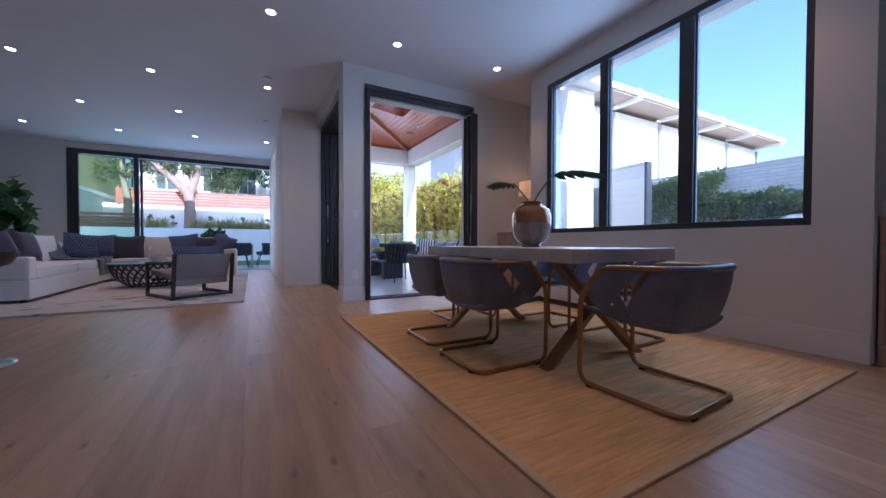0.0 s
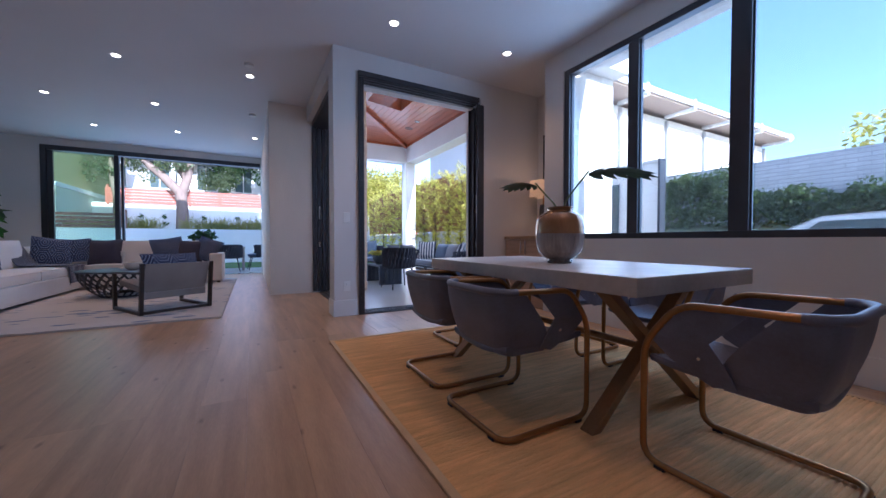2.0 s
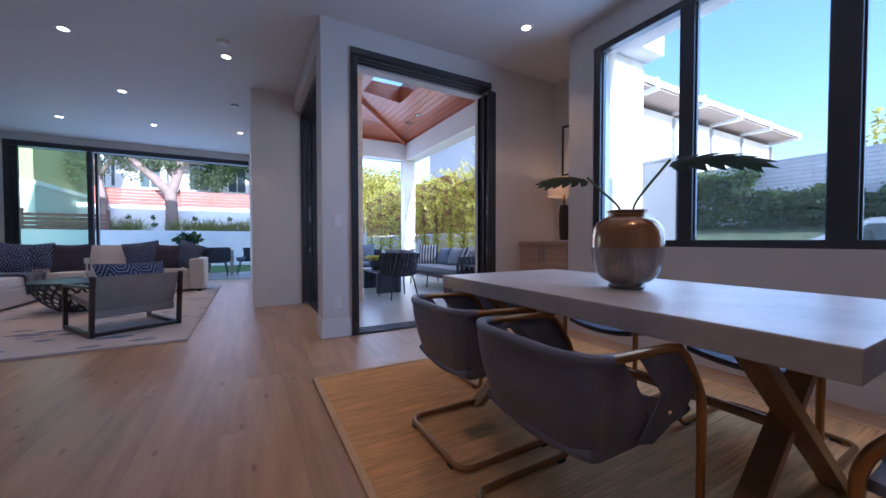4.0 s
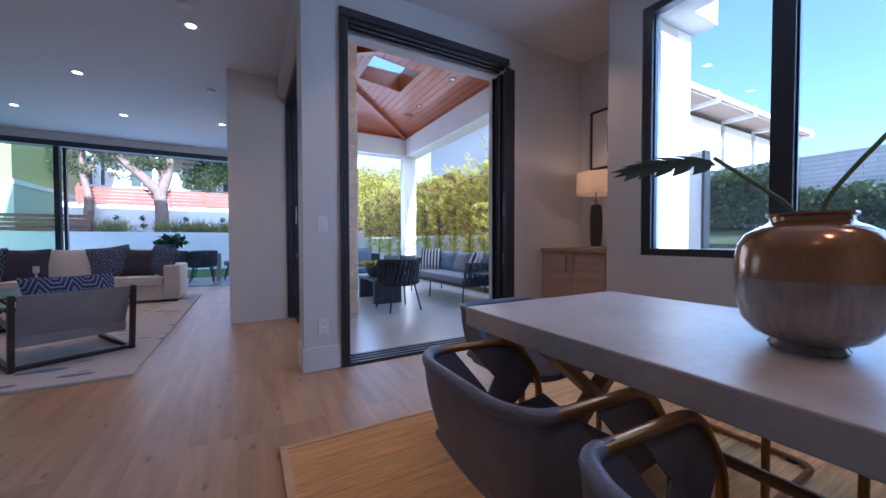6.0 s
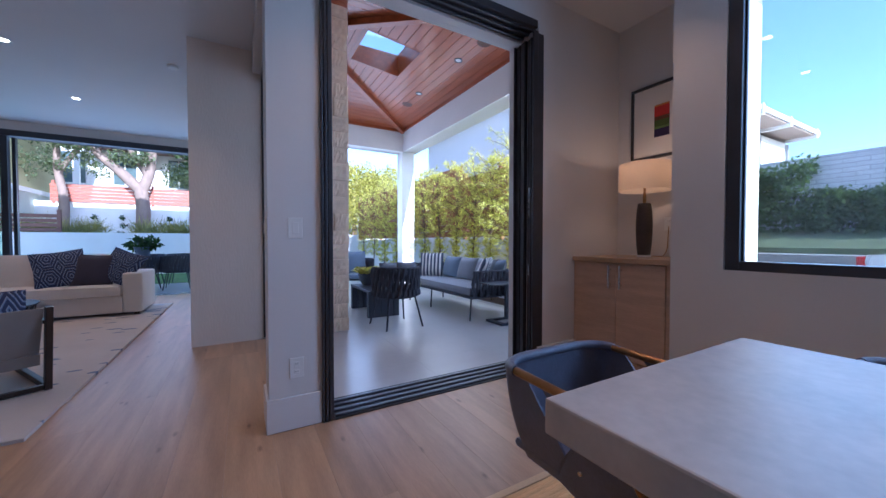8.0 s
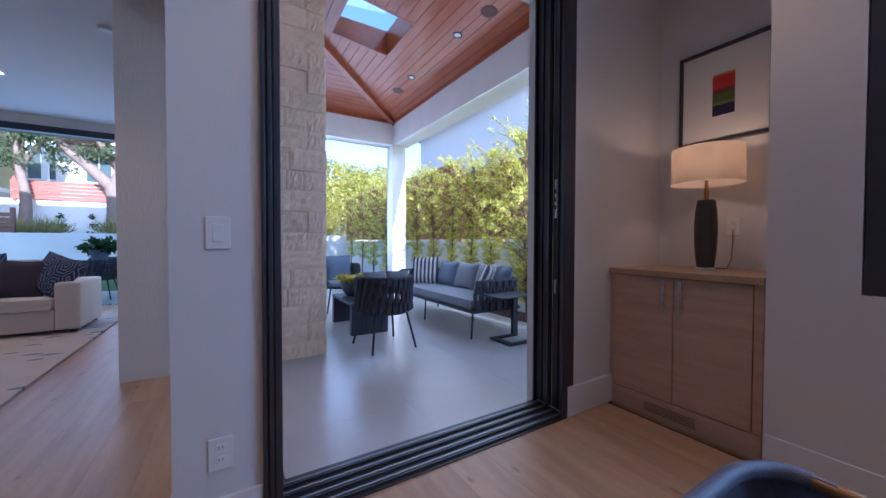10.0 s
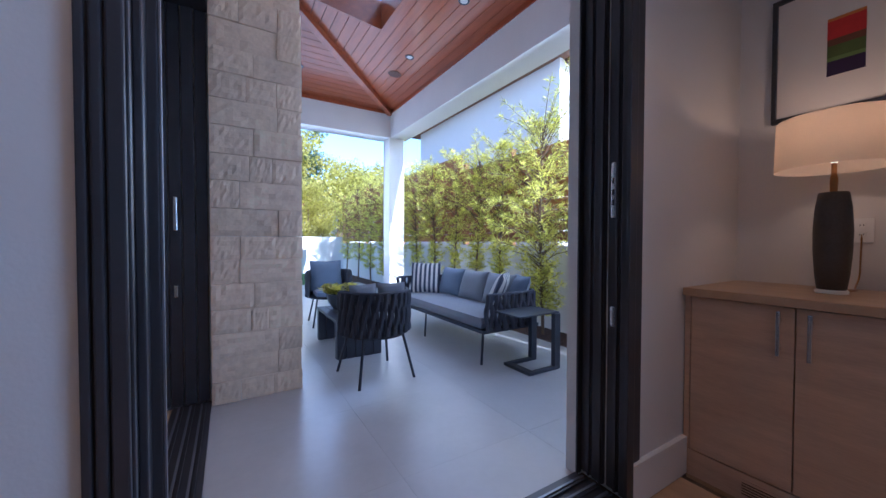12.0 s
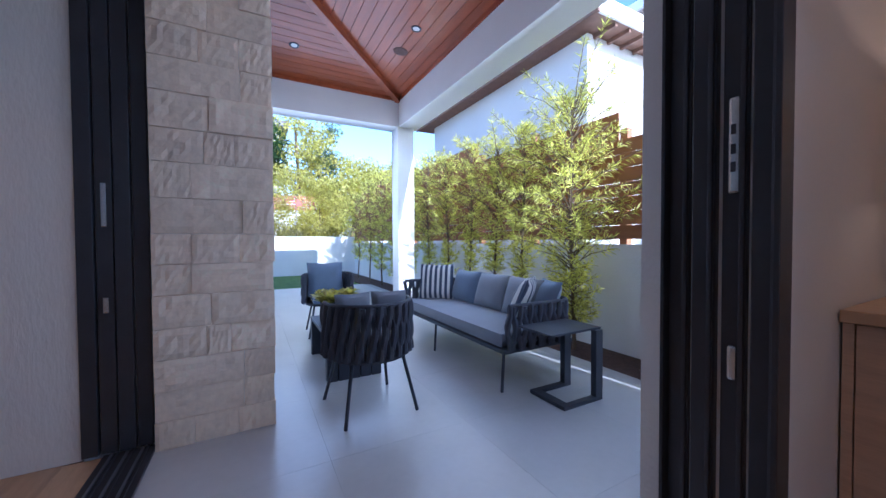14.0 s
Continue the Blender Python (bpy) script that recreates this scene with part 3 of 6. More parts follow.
RUGZ = 0.013
tbl = thing("dining_table", "pale concrete-topped dining table on crossed bronze legs", "table", pose(0.992, -2.613, RUGZ))
part("tabletop", B(-0.517, 0.4925, -0.909, 0.909, 0.69, 0.772, bev=0.006), CONCRETE, tbl, "smooth pale concrete slab")
for y in (-0.65, 0.62):
    for s in (-1, 1):
        a, b2 = Vector((-0.43 * s, y + 0.022 * s, 0.0)), Vector((0.40 * s, y + 0.022 * s, 0.69))
        d = b2 - a
        q = d.to_track_quat("Z", "Y").to_matrix().to_4x4()
        b_ = boxm(Matrix.Translation((a + b2) / 2) @ q, 0.075, 0.042, d.length + 0.05, 0.004)
        bmesh.ops.bisect_plane(b_, geom=b_.verts[:] + b_.edges[:] + b_.faces[:], plane_co=(0, 0, 0.0), plane_no=(0, 0, -1), clear_outer=True)
        bmesh.ops.bisect_plane(b_, geom=b_.verts[:] + b_.edges[:] + b_.faces[:], plane_co=(0, 0, 0.69), plane_no=(0, 0, 1), clear_outer=True)
        bmesh.ops.holes_fill(b_, edges=b_.edges)
        part("leg", b_, BRONZED, tbl)
part("stretcher", tube(bmesh.new(), [(0, -0.63, 0.345), (0, 0.60, 0.345)], 0.02), BRONZED, tbl, smooth=True)


def dining_chair(m):
    """Sling chair, facing +y: one bent tube carries a leather sling."""
    c = thing("dining_chair", "navy leather sling dining chair on a bronze cantilever tube frame", "chair", m, "dining chairs round the table")
    W, R_, F = 0.265, -0.29, 0.275
    fl = 0.016
    base = rounded([(W, F, 0.33), (W, F, fl), (W, R_ + 0.02, fl), (-W, R_ + 0.02, fl), (-W, F, fl), (-W, F, 0.33)], 0.075, 6)
    part("base_tube", tube(bmesh.new(), base, 0.0135), BRONZE, c, "bronze floor loop and front legs", smooth=True)
    arms = rounded([(W, F, 0.325), (W, F, 0.50), (W, F - 0.13, 0.675), (W, R_ + 0.05, 0.685), (W - 0.09, R_, 0.685), (-W + 0.09, R_, 0.685), (-W, R_ + 0.05, 0.685), (-W, F - 0.13, 0.675), (-W, F, 0.50), (-W, F, 0.325)], 0.07, 5)
    part("arm_rail", tube(bmesh.new(), arms, 0.0145), BRONZE, c, smooth=True)
    for s in (-1, 1):
        part("foot", B(s * W - 0.014, s * W + 0.014, F - 0.09, F - 0.05, -0.001, 0.012), CHARC, c)
        part("foot", B(s * 0.19 - 0.02, s * 0.19 + 0.02, R_ + 0.005, R_ + 0.035, -0.001, 0.012), CHARC, c)
    # wrap-round back
    plan = rounded([(W, -0.10, 0), (W, R_ + 0.03, 0), (W - 0.07, R_, 0), (-W + 0.07, R_, 0), (-W, R_ + 0.03, 0), (-W, -0.10, 0)], 0.09, 6)
    b_ = bmesh.new()
    rows_ = []
    nv = 7
    for p in plan:
        col = []
        for v in range(nv + 1):
            t = v / nv
            z = 0.698 - 0.318 * t
            sq = 1 - 0.16 * t * t
            y = p.y if p.y < -0.18 else -0.18 + (p.y + 0.18) * (0.25 + 2.1 * min(1.0, t / 0.68))
            col.append(b_.verts.new((p.x * sq * (1 + 0.012 * math.sin(3 * t)), (y + 0.02) * (1 - 0.22 * t * t) - 0.02 + 0.012 * t, z)))
        rows_.append(col)
    for a, q in zip(rows_, rows_[1:]):
        for v in range(nv):
            b_.faces.new((a[v], q[v], q[v + 1], a[v + 1]))
    bmesh.ops.recalc_face_normals(b_, faces=b_.faces)
    bmesh.ops.solidify(b_, geom=b_.faces[:], thickness=0.007)
    part("back_sling", b_, LEATHER, c, smooth=True)
    # top roll where the leather turns over the rail
    roll = [q for q in arms if q.z > 0.676 and q.y < 0.0 - 0.16]
    part("rail_wrap", tube(bmesh.new(), roll, 0.0185), LEATHER, c, smooth=True)
    # arm flaps: broad straps that cross down to the seat
    for s in (-1, 1):
        b_ = bmesh.new()
        pts = [(W + 0.005, 0.15, 0.674), (W + 0.005, -0.08, 0.682), (W + 0.004, 0.045, 0.545), (W - 0.004, 0.0, 0.475), (W - 0.022, -0.03, 0.40), (W - 0.02, 0.04, 0.385), (W - 0.008, 0.18, 0.455), (W + 0.002, 0.262, 0.535)]
        f = b_.faces.new([b_.verts.new((s * x, y, z)) for x, y, z in pts])
        bmesh.ops.recalc_face_normals(b_, faces=b_.faces)
        bmesh.ops.solidify(b_, geom=b_.faces[:], thickness=0.006)
        fl_ = part("arm_strap", b_, LEATHER, c)
        for y, z in ((0.165, 0.632), (0.20, 0.59), (0.075, 0.485)):
            part("rivet", lathe(bmesh.new(), [(0.0075, 0), (0.006, 0.003)], 10, Matrix.Translation((s * (W + 0.006), y, z)) @ Matrix.Rotation(s * math.pi / 2, 4, "Y")), CHROME, fl_)
    st = cushion(0.47, 0.50, 0.045, 0.35, 6, 2)
    for v in st.verts:
        v.co.z -= 0.03 * (1 - min(1, (v.co.x / 0.23) ** 2)) - 0.05 * max(0, v.co.y / 0.25) ** 2 * 0.4
    part("seat", st, LEATHER, c, "padded navy leather seat", smooth=True, at=pose(0, 0.02, 0.415))
    return c


ch = dining_chair(pose(0.375, -2.88, RUGZ, 0, 0, -90))
for x, y, a in ((0.40, -2.22, -90), (0.845, -3.76, 3), (1.63, -2.98, 90), (1.64, -2.20, 90), (0.955, -1.56, 180)):
    copy_thing(ch, pose(x, y, RUGZ, 0, 0, a))

# vase with two monstera leaves
VX, VY, TZ = 0.94, -2.685, 0.785
va = thing("vase", "round copper and blue-grey glazed ceramic vase on the table", "vase", pose(VX, VY, TZ))
SC = lambda q: [(r * 0.92, z * 0.95) for r, z in q]
prof = [(0.083, 0.0), (0.088, 0.012), (0.08, 0.024), (0.122, 0.046), (0.153, 0.085), (0.167, 0.14)]
part("lower_body", lathe(bmesh.new(), SC(prof + [(0.171, 0.205)]), 48), GLAZE2, va, "streaked blue-grey glaze", smooth=True)
part("upper_body", lathe(bmesh.new(), SC([(0.1712, 0.205), (0.1705, 0.25), (0.164, 0.295), (0.146, 0.33), (0.112, 0.352), (0.095, 0.359), (0.088, 0.366), (0.088, 0.378), (0.096, 0.384), (0.094, 0.39), (0.082, 0.388), (0.08, 0.36), (0.02, 0.30)]), 48), GLAZE, va, "glossy copper glaze", smooth=True)


def monstera_leaf(length, width):
    """A deeply split leaf lying along +x, stalk at the origin: a narrow blade with long pointed fingers."""
    b_ = bmesh.new()
    z_ = lambda x, y: -1.3 * y * y - 0.8 * (x - length * 0.45) ** 2

    def finger(x0, wid, reach, turn, s):
        """One lobe from the rib at x0, leaving at an angle and curving forward to a point."""
        rows_, x, y = [], x0, 0.0
        for k in range(8):
            u = k / 7
            ang = turn * (1 - 0.45 * u)
            dx, dy = math.cos(ang), math.sin(ang)
            h = wid / 2 * (1 - u ** 2.2) * (0.85 + 0.45 * math.sin(math.pi * u)) + 0.0006
            rows_.append([b_.verts.new((px, s * py, z_(px, py))) for px, py in ((x - dy * h, max(0.0, y + dx * h)), (x + dy * h, max(0.0, y - dx * h)))])
            x, y = x + dx * reach / 7, y + dy * reach / 7
        for p, q in zip(rows_, rows_[1:]):
            b_.faces.new((p[0], p[1], q[1], q[0]) if s < 0 else (p[0], q[0], q[1], p[1]))

    n_ = 5
    for s in (-1, 1):
        for i in range(n_):
            t = (i + 0.5) / n_
            finger(length * 0.82 * t, length * 0.82 / n_ * 0.80, width * (0.62 - 0.22 * abs(t - 0.35)), 1.25 - 0.65 * t, s)
        for i in range(6):                                     # blade along the rib
            xa, xb = length * 0.86 * i / 6, length * 0.86 * (i + 1) / 6
            wa, wb = (0.17 * width * math.sin(math.pi * min(1, 0.25 + 0.75 * q / (length * 0.86))) + 0.003 for q in (xa, xb))
            v = [b_.verts.new((x, s * y, z_(x, y) + 0.0008)) for x, y in ((xa, 0), (xb, 0), (xb, wb), (xa, wa))]
            b_.faces.new(v if s > 0 else v[::-1])
    finger(length * 0.80, length * 0.10, length * 0.26, 0.0, 1)
    finger(length * 0.80, length * 0.10, length * 0.26, 0.0, -1)
    bmesh.ops.solidify(b_, geom=b_.faces[:], thickness=0.0015)
    return b_


def stem_leaf(end, mid, turn, tilt, length, width, roll=0):
    t = thing("monstera_stem", "single dark green split monstera leaf in the vase", "leaf", pose(VX, VY, TZ), "monstera leaves in the vase")
    pts = [Vector((0, 0, 0.10)), Vector(mid) * 0.3 + Vector((0, 0, 0.25)), Vector(mid), Vector(end)]
    pts = rounded(pts, 0.12, 6)
    part("stem", tube(bmesh.new(), pts, 0.006, 8), STEM, t, smooth=True)
    part("leaf", monstera_leaf(length, width), MONST, t, at=Matrix.Translation(end) @ pose(0, 0, 0, roll, tilt, turn), smooth=False)


stem_leaf((0.12, -0.13, 0.60), (0.06, -0.06, 0.48), -48, 4, 0.38, 0.22, -13)
stem_leaf((-0.01, 0.22, 0.56), (-0.01, 0.10, 0.45), 96, -2, 0.31, 0.20, 14)

# ---------------------------------------------------------------- niche: cabinet, lamp, picture
def cabinet(m):
    """Built-in base cabinet facing -x; origin at its front corner on the floor, running along -y."""
    c = thing("base_cabinet", "light oak two-door base cabinet built into the niche", "cabinet", m)
    part("body", B(0.022, 0.66, -0.885, -0.003, 0.0, 0.955), OAKV, c)
    part("toe_panel", B(0.002, 0.022, -0.885, -0.003, 0.0, 0.135, bev=0.002), OAKV, c)
    part("stile", B(0.002, 0.022, -0.03, -0.003, 0.14, 0.955, bev=0.002), OAKV, c)
    part("stile", B(0.002, 0.022, -0.885, -0.842, 0.14, 0.955, bev=0.002), OAKV, c)
    part("top", B(-0.022, 0.667, -0.888, -0.001, 0.957, 0.998, bev=0.004), OAKTOP, c, "thick oak counter top")
    for y0, y1, hy in ((-0.432, -0.034, -0.385), (-0.838, -0.437, -0.485)):
        d = part("door", B(-0.001, 0.020, y0, y1, 0.142, 0.952, bev=0.002), OAKV, c)
        h = part("handle", box(box(B(-0.034, -0.024, hy - 0.008, hy + 0.008, 0.735, 0.935, bev=0.003), -0.026, 0.0, hy - 0.005, hy + 0.005, 0.765, 0.777), -0.026, 0.0, hy - 0.005, hy + 0.005, 0.893, 0.905), CHROME, d, "brushed nickel bar handle")
    g = part("vent", B(-0.001, 0.0025, -0.58, -0.25, 0.030, 0.105), OAKV, c)
    for k in range(5):
        part("slot", B(-0.0025, -0.0008, -0.57, -0.26, 0.036 + 0.013 * k, 0.041 + 0.013 * k), SLAB, g)
    return c


cab = cabinet(pose(2.64, 0.012, 0.0))
copy_thing(cab, pose(2.64, -4.21, 0.0))

lm = thing("table_lamp", "table lamp with dark ribbed base and white drum shade, lit", "lamp", pose(2.98, -0.46, 0.999))
part("foot", lathe(bmesh.new(), [(0.055, 0), (0.057, 0.01), (0.053, 0.018)], 28), PLATE, lm, "clear pale foot", smooth=True)
part("base", lathe(bmesh.new(), [(0.047, 0.018), (0.050, 0.024), (0.058, 0.09), (0.065, 0.2), (0.066, 0.30), (0.061, 0.40), (0.052, 0.468), (0.048, 0.474), (0.02, 0.475)], 36), LAMPB, lm, "dark bronze ribbed barrel", smooth=True)
part("neck", lathe(bmesh.new(), [(0.013, 0.474), (0.014, 0.52), (0.014, 0.54), (0.01, 0.56), (0.01, 0.63)], 16), BRONZE, lm, smooth=True)
b_ = bmesh.new()
lathe(b_, [(0.207, 0.585), (0.203, 0.822)], 48)
for f in [f for f in b_.faces if len(f.verts) > 4]:
    b_.faces.remove(f)
bmesh.ops.solidify(b_, geom=b_.faces[:], thickness=0.003)
sh_ = part("shade", b_, SHADE, lm, "white linen drum shade", smooth=True)
sm = SHADE.node_tree
tr = sm.nodes.new("ShaderNodeBsdfTranslucent"); tr.inputs[0].default_value = (0.86, 0.74, 0.60, 1)
mx = sm.nodes.new("ShaderNodeMixShader"); mx.inputs[0].default_value = 0.20
sm.links.new(sm.nodes["Principled BSDF"].outputs[0], mx.inputs[1]); sm.links.new(tr.outputs[0], mx.inputs[2]); sm.links.new(mx.outputs[0], sm.nodes["Material Output"].inputs[0])
part("bulb", lathe(bmesh.new(), [(0.01, 0.61), (0.028, 0.66), (0.03, 0.69), (0.015, 0.72)], 16), glow("lamp_bulb", (1.0, 0.75, 0.45), 0.6), lm, "glowing bulb", smooth=True)
part("cord", tube(bmesh.new(), rounded([(0.05, -0.02, 0.01), (0.16, -0.06, 0.006), (0.26, -0.03, 0.006), (0.30, -0.04, 0.06), (0.322, -0.04, 0.28)], 0.06, 5), 0.0035, 6), BRONZE, lm)
pl_ = bpy.data.lights.new("lamp_light", "POINT")
pl_.energy, pl_.color, pl_.shadow_soft_size = 0.65, (1.0, 0.60, 0.33), 0.035
new("lamp_light", pl_).location = (2.98, -0.46, 1.77)

pic = thing("framed_picture", "black-framed print of stacked colour bands on white mat", "picture", pose(3.30, -0.43, 2.275))
part("backing", B(-0.012, 0.008, -0.275, 0.275, -0.34, 0.34), mat("white_mat_board", (0.80, 0.76, 0.71), 0.8, var=0.02), pic)
for bx in ((-0.03, 0.009, -0.285, 0.285, 0.325, 0.35), (-0.03, 0.009, -0.285, 0.285, -0.35, -0.325), (-0.03, 0.009, 0.263, 0.285, -0.325, 0.325), (-0.03, 0.009, -0.285, -0.263, -0.325, 0.325)):
    part("frame", B(*bx, bev=0.003), BLACK, pic)
for z0, z1, col in ((0.035, 0.13, (0.55, 0.03, 0.025)), (0.13, 0.145, (0.60, 0.22, 0.04)), (0.0, 0.035, (0.16, 0.06, 0.03)), (-0.06, 0.0, (0.09, 0.13, 0.03)), (-0.08, -0.06, (0.16, 0.24, 0.06)), (-0.155, -0.08, (0.03, 0.015, 0.06))):
    part("colour_band", B(-0.0145, -0.0118, -0.07, 0.065, z0, z1), mat("print_ink", col, 0.7, var=0.12, scale=14), pic)
# bar stool at the kitchen side
st_ = thing("bar_stool", "bar stool with dark brown moulded seat on a chrome disc base", "stool", pose(-2.72, -1.46, 0.0))
part("base", lathe(bmesh.new(), [(0.215, 0), (0.22, 0.006), (0.2, 0.014), (0.05, 0.03), (0.03, 0.06)], 40), CHROME, st_, "polished chrome disc", smooth=True)
part("pole", lathe(bmesh.new(), [(0.028, 0.05), (0.028, 0.64)], 20), CHROME, st_, smooth=True)
b_ = bmesh.new()
lathe(b_, [(0.03, 0.635), (0.14, 0.645), (0.20, 0.675), (0.235, 0.735), (0.24, 0.75), (0.228, 0.75), (0.19, 0.70), (0.1, 0.68), (0.02, 0.675)], 36)
part("seat", b_, mat("brown_leather", (0.05, 0.028, 0.018), 0.35, var=0.2, bump=0.1), st_, smooth=True)

# ---------------------------------------------------------------- living room
def rug_mat():
    m = mat("cream_wool_pile", (0.62, 0.59, 0.57), 0.98, var=0.08, scale=2, fine=120, bump=0.6, bump_scale=160)
    n, l = m.node_tree.nodes, m.node_tree.links
    b = n["Principled BSDF"]
    src = b.inputs["Base Color"].links[0].from_socket
    tc, mp = n.new("ShaderNodeTexCoord"), n.new("ShaderNodeMapping")
    mp.inputs["Scale"].default_value = (1.5, 4.2, 1)
    mp.inputs["Rotation"].default_value = (0, 0, 0.9)
    vo, nz = n.new("ShaderNodeTexVoronoi"), n.new("ShaderNodeTexNoise")
    vo.inputs["Scale"].default_value, nz.inputs["Scale"].default_value = 1.9, 1.6
    l.new(tc.outputs["Object"], mp.inputs[0]); l.new(mp.outputs[0], vo.inputs["Vector"]); l.new(tc.outputs["Object"], nz.inputs["Vector"])
    lt = n.new("ShaderNodeMath"); lt.operation = "MULTIPLY_ADD"; l.new(nz.outputs[0], lt.inputs[0]); lt.inputs[1].default_value = 1.15; lt.inputs[2].default_value = -0.36
    cmp_ = n.new("ShaderNodeMath"); cmp_.operation = "LESS_THAN"; l.new(vo.outputs["Distance"], cmp_.inputs[0]); l.new(lt.outputs[0], cmp_.inputs[1])
    mix = n.new("ShaderNodeMix"); mix.data_type = "RGBA"
    l.new(cmp_.outputs[0], mix.inputs["Factor"]); l.new(src, mix.inputs["A"]); mix.inputs["B"].default_value = (0.20, 0.26, 0.38, 1)
    l.new(mix.outputs["Result"], b.inputs["Base Color"])
    return m


ar = thing("area_rug", "cream wool rug with scattered slate-blue marks under the sofa", "rug", pose(-1.2, 0.62, 0.0))
b_ = B(-3.6, 0.0, 0.0, 5.05, 0.001, 0.022)
bmesh.ops.subdivide_edges(b_, edges=b_.edges, cuts=40, use_grid_fill=True)
for v in b_.verts:
    if v.co.z > 0.02:
        v.co.z += 0.004 * noise.noise(v.co * 14)
    elif abs(v.co.x) < 1e-4 or v.co.y < 1e-4:
        v.co.xy += Vector((noise.noise(v.co * 9), noise.noise(v.co * 9 + Vector((7, 0, 0))))) * 0.012
part("rug_body", b_, rug_mat(), ar, smooth=True)

SR = 0.022
sofa = thing("sectional_sofa", "cream linen L-shaped sectional sofa with loose back cushions", "sofa", pose(-4.75, 1.7, SR))
part("base", B(0.0, 1.10, 0.0, 3.9, 0.04, 0.30, bev=0.02), LINEN, sofa)
part("base", B(1.10, 3.08, 2.985, 3.9, 0.04, 0.30, bev=0.02), LINEN, sofa)
part("back", B(0.0, 0.22, 0.2, 3.9, 0.30, 0.80, bev=0.04), LINEN, sofa)
part("back", B(0.22, 3.08, 3.68, 3.9, 0.30, 0.80, bev=0.04), LINEN, sofa)
part("arm", B(0.0, 1.10, 0.0, 0.2, 0.30, 0.60, bev=0.035), LINEN, sofa)
part("arm", B(3.08, 3.32, 2.97, 3.9, 0.04, 0.64, bev=0.035), LINEN, sofa)
for x, y in ((0.08, 0.08), (1.02, 0.08), (3.24, 3.05), (3.24, 3.82), (0.08, 3.82)):
    part("foot", B(x - 0.03, x + 0.03, y - 0.03, y + 0.03, 0.0, 0.04), DARKW, sofa)
for cx, cy, sx, sy in ((0.66, 0.85, 0.86, 1.28), (0.66, 2.14, 0.86, 1.28), (1.62, 3.3, 1.06, 0.74), (2.6, 3.3, 0.94, 0.74), (0.66, 3.3, 0.86, 0.74)):
    part("seat_cushion", cushion(sx, sy, 0.17, 0.22, 7, cx), LINEN, sofa, smooth=True, at=pose(cx, cy, 0.375))
for cx, cy, w, a in ((0.34, 0.95, 1.2, 90), (0.34, 2.2, 1.2, 90), (0.95, 3.56, 1.2, 0), (2.0, 3.56, 1.0, 0), (2.75, 3.56, 0.62, 0)):
    part("back_cushion", cushion(w, 0.50, 0.20, 0.35, 7, cy), LINEN, sofa, smooth=True, at=pose(cx, cy, 0.66, 78 if a == 0 else 0, 0, 0) if a == 0 else pose(cx, cy, 0.66, 78, 0, 90))


def pillow(label, m, material, size=0.5, thick=0.17, seed=1, group="sofa pillows"):
    t = thing("pillow", label, "pillow", m, group)
    part("cover", cushion(size, size, thick, 1.0, 9, seed, 0.07), material, t, smooth=True)
    return t


GEOL, NAVL = "navy and white geometric print pillow on the cream sofa", "plain dark navy pillow on the cream sofa"
for lab, x, y, z, rx, rz, mt, sz, sd, lean in (
        (GEOL, -2.42, 4.98, 0.73, 70, 12, GEO, 0.56, 1, 9), (NAVL, -2.05, 4.98, 0.70, 70, -4, NAVY, 0.50, 2, -3), (GEOL, -1.74, 4.97, 0.74, 64, -20, GEO, 0.54, 3, -20),
        (GEOL, -4.12, 4.82, 0.73, 68, 24, GEO, 0.56, 4, -8), (GEOL, -3.86, 4.98, 0.74, 72, 6, GEO, 0.48, 5, 5), (NAVL, -3.42, 4.98, 0.71, 70, 0, NAVY, 0.52, 6, 2),
        (NAVL, -4.30, 2.55, 0.74, 70, 62, NAVY, 0.48, 7, 8), (NAVL, -4.22, 3.05, 0.76, 70, 80, NAVY, 0.50, 8, -6), (NAVL, -4.30, 2.05, 0.76, 72, 96, NAVY, 0.46, 9, 4)):
    pillow(lab, pose(x, y, z, rx, 0, rz) @ pose(0, 0, 0, 0, 0, lean), mt, sz, 0.17, sd)

# throw over the seat and its front edge
tw = thing("throw_blanket", "navy knitted throw draped over the sofa seat", "blanket", pose(-4.75, 1.7, SR))
b_ = bmesh.new()
path = rounded([(0.36, 0, 0.80), (0.50, 0, 0.50), (0.62, 0, 0.475), (1.06, 0, 0.475), (1.115, 0, 0.46), (1.125, 0, 0.16)], 0.05, 5)
cols = []
for i, p in enumerate(path):
    row = []
    for j in range(15):
        t = j / 14
        y = 2.28 + 0.62 * t + 0.10 * (i / len(path)) + 0.02 * math.sin(5 * t + i)
        w = 0.010 * math.sin(t * 16 + i * 0.5)
        row.append(b_.verts.new((p.x + (w if p.x > 1.1 else 0), y, p.z + abs(w) + 0.006)))
    cols.append(row)
for a, q in zip(cols, cols[1:]):
    for j in range(14):
        b_.faces.new((a[j], a[j + 1], q[j + 1], q[j]))
bmesh.ops.recalc_face_normals(b_, faces=b_.faces)
bmesh.ops.solidify(b_, geom=b_.faces[:], thickness=0.012)
part("cloth", b_, THROW, tw, smooth=True)

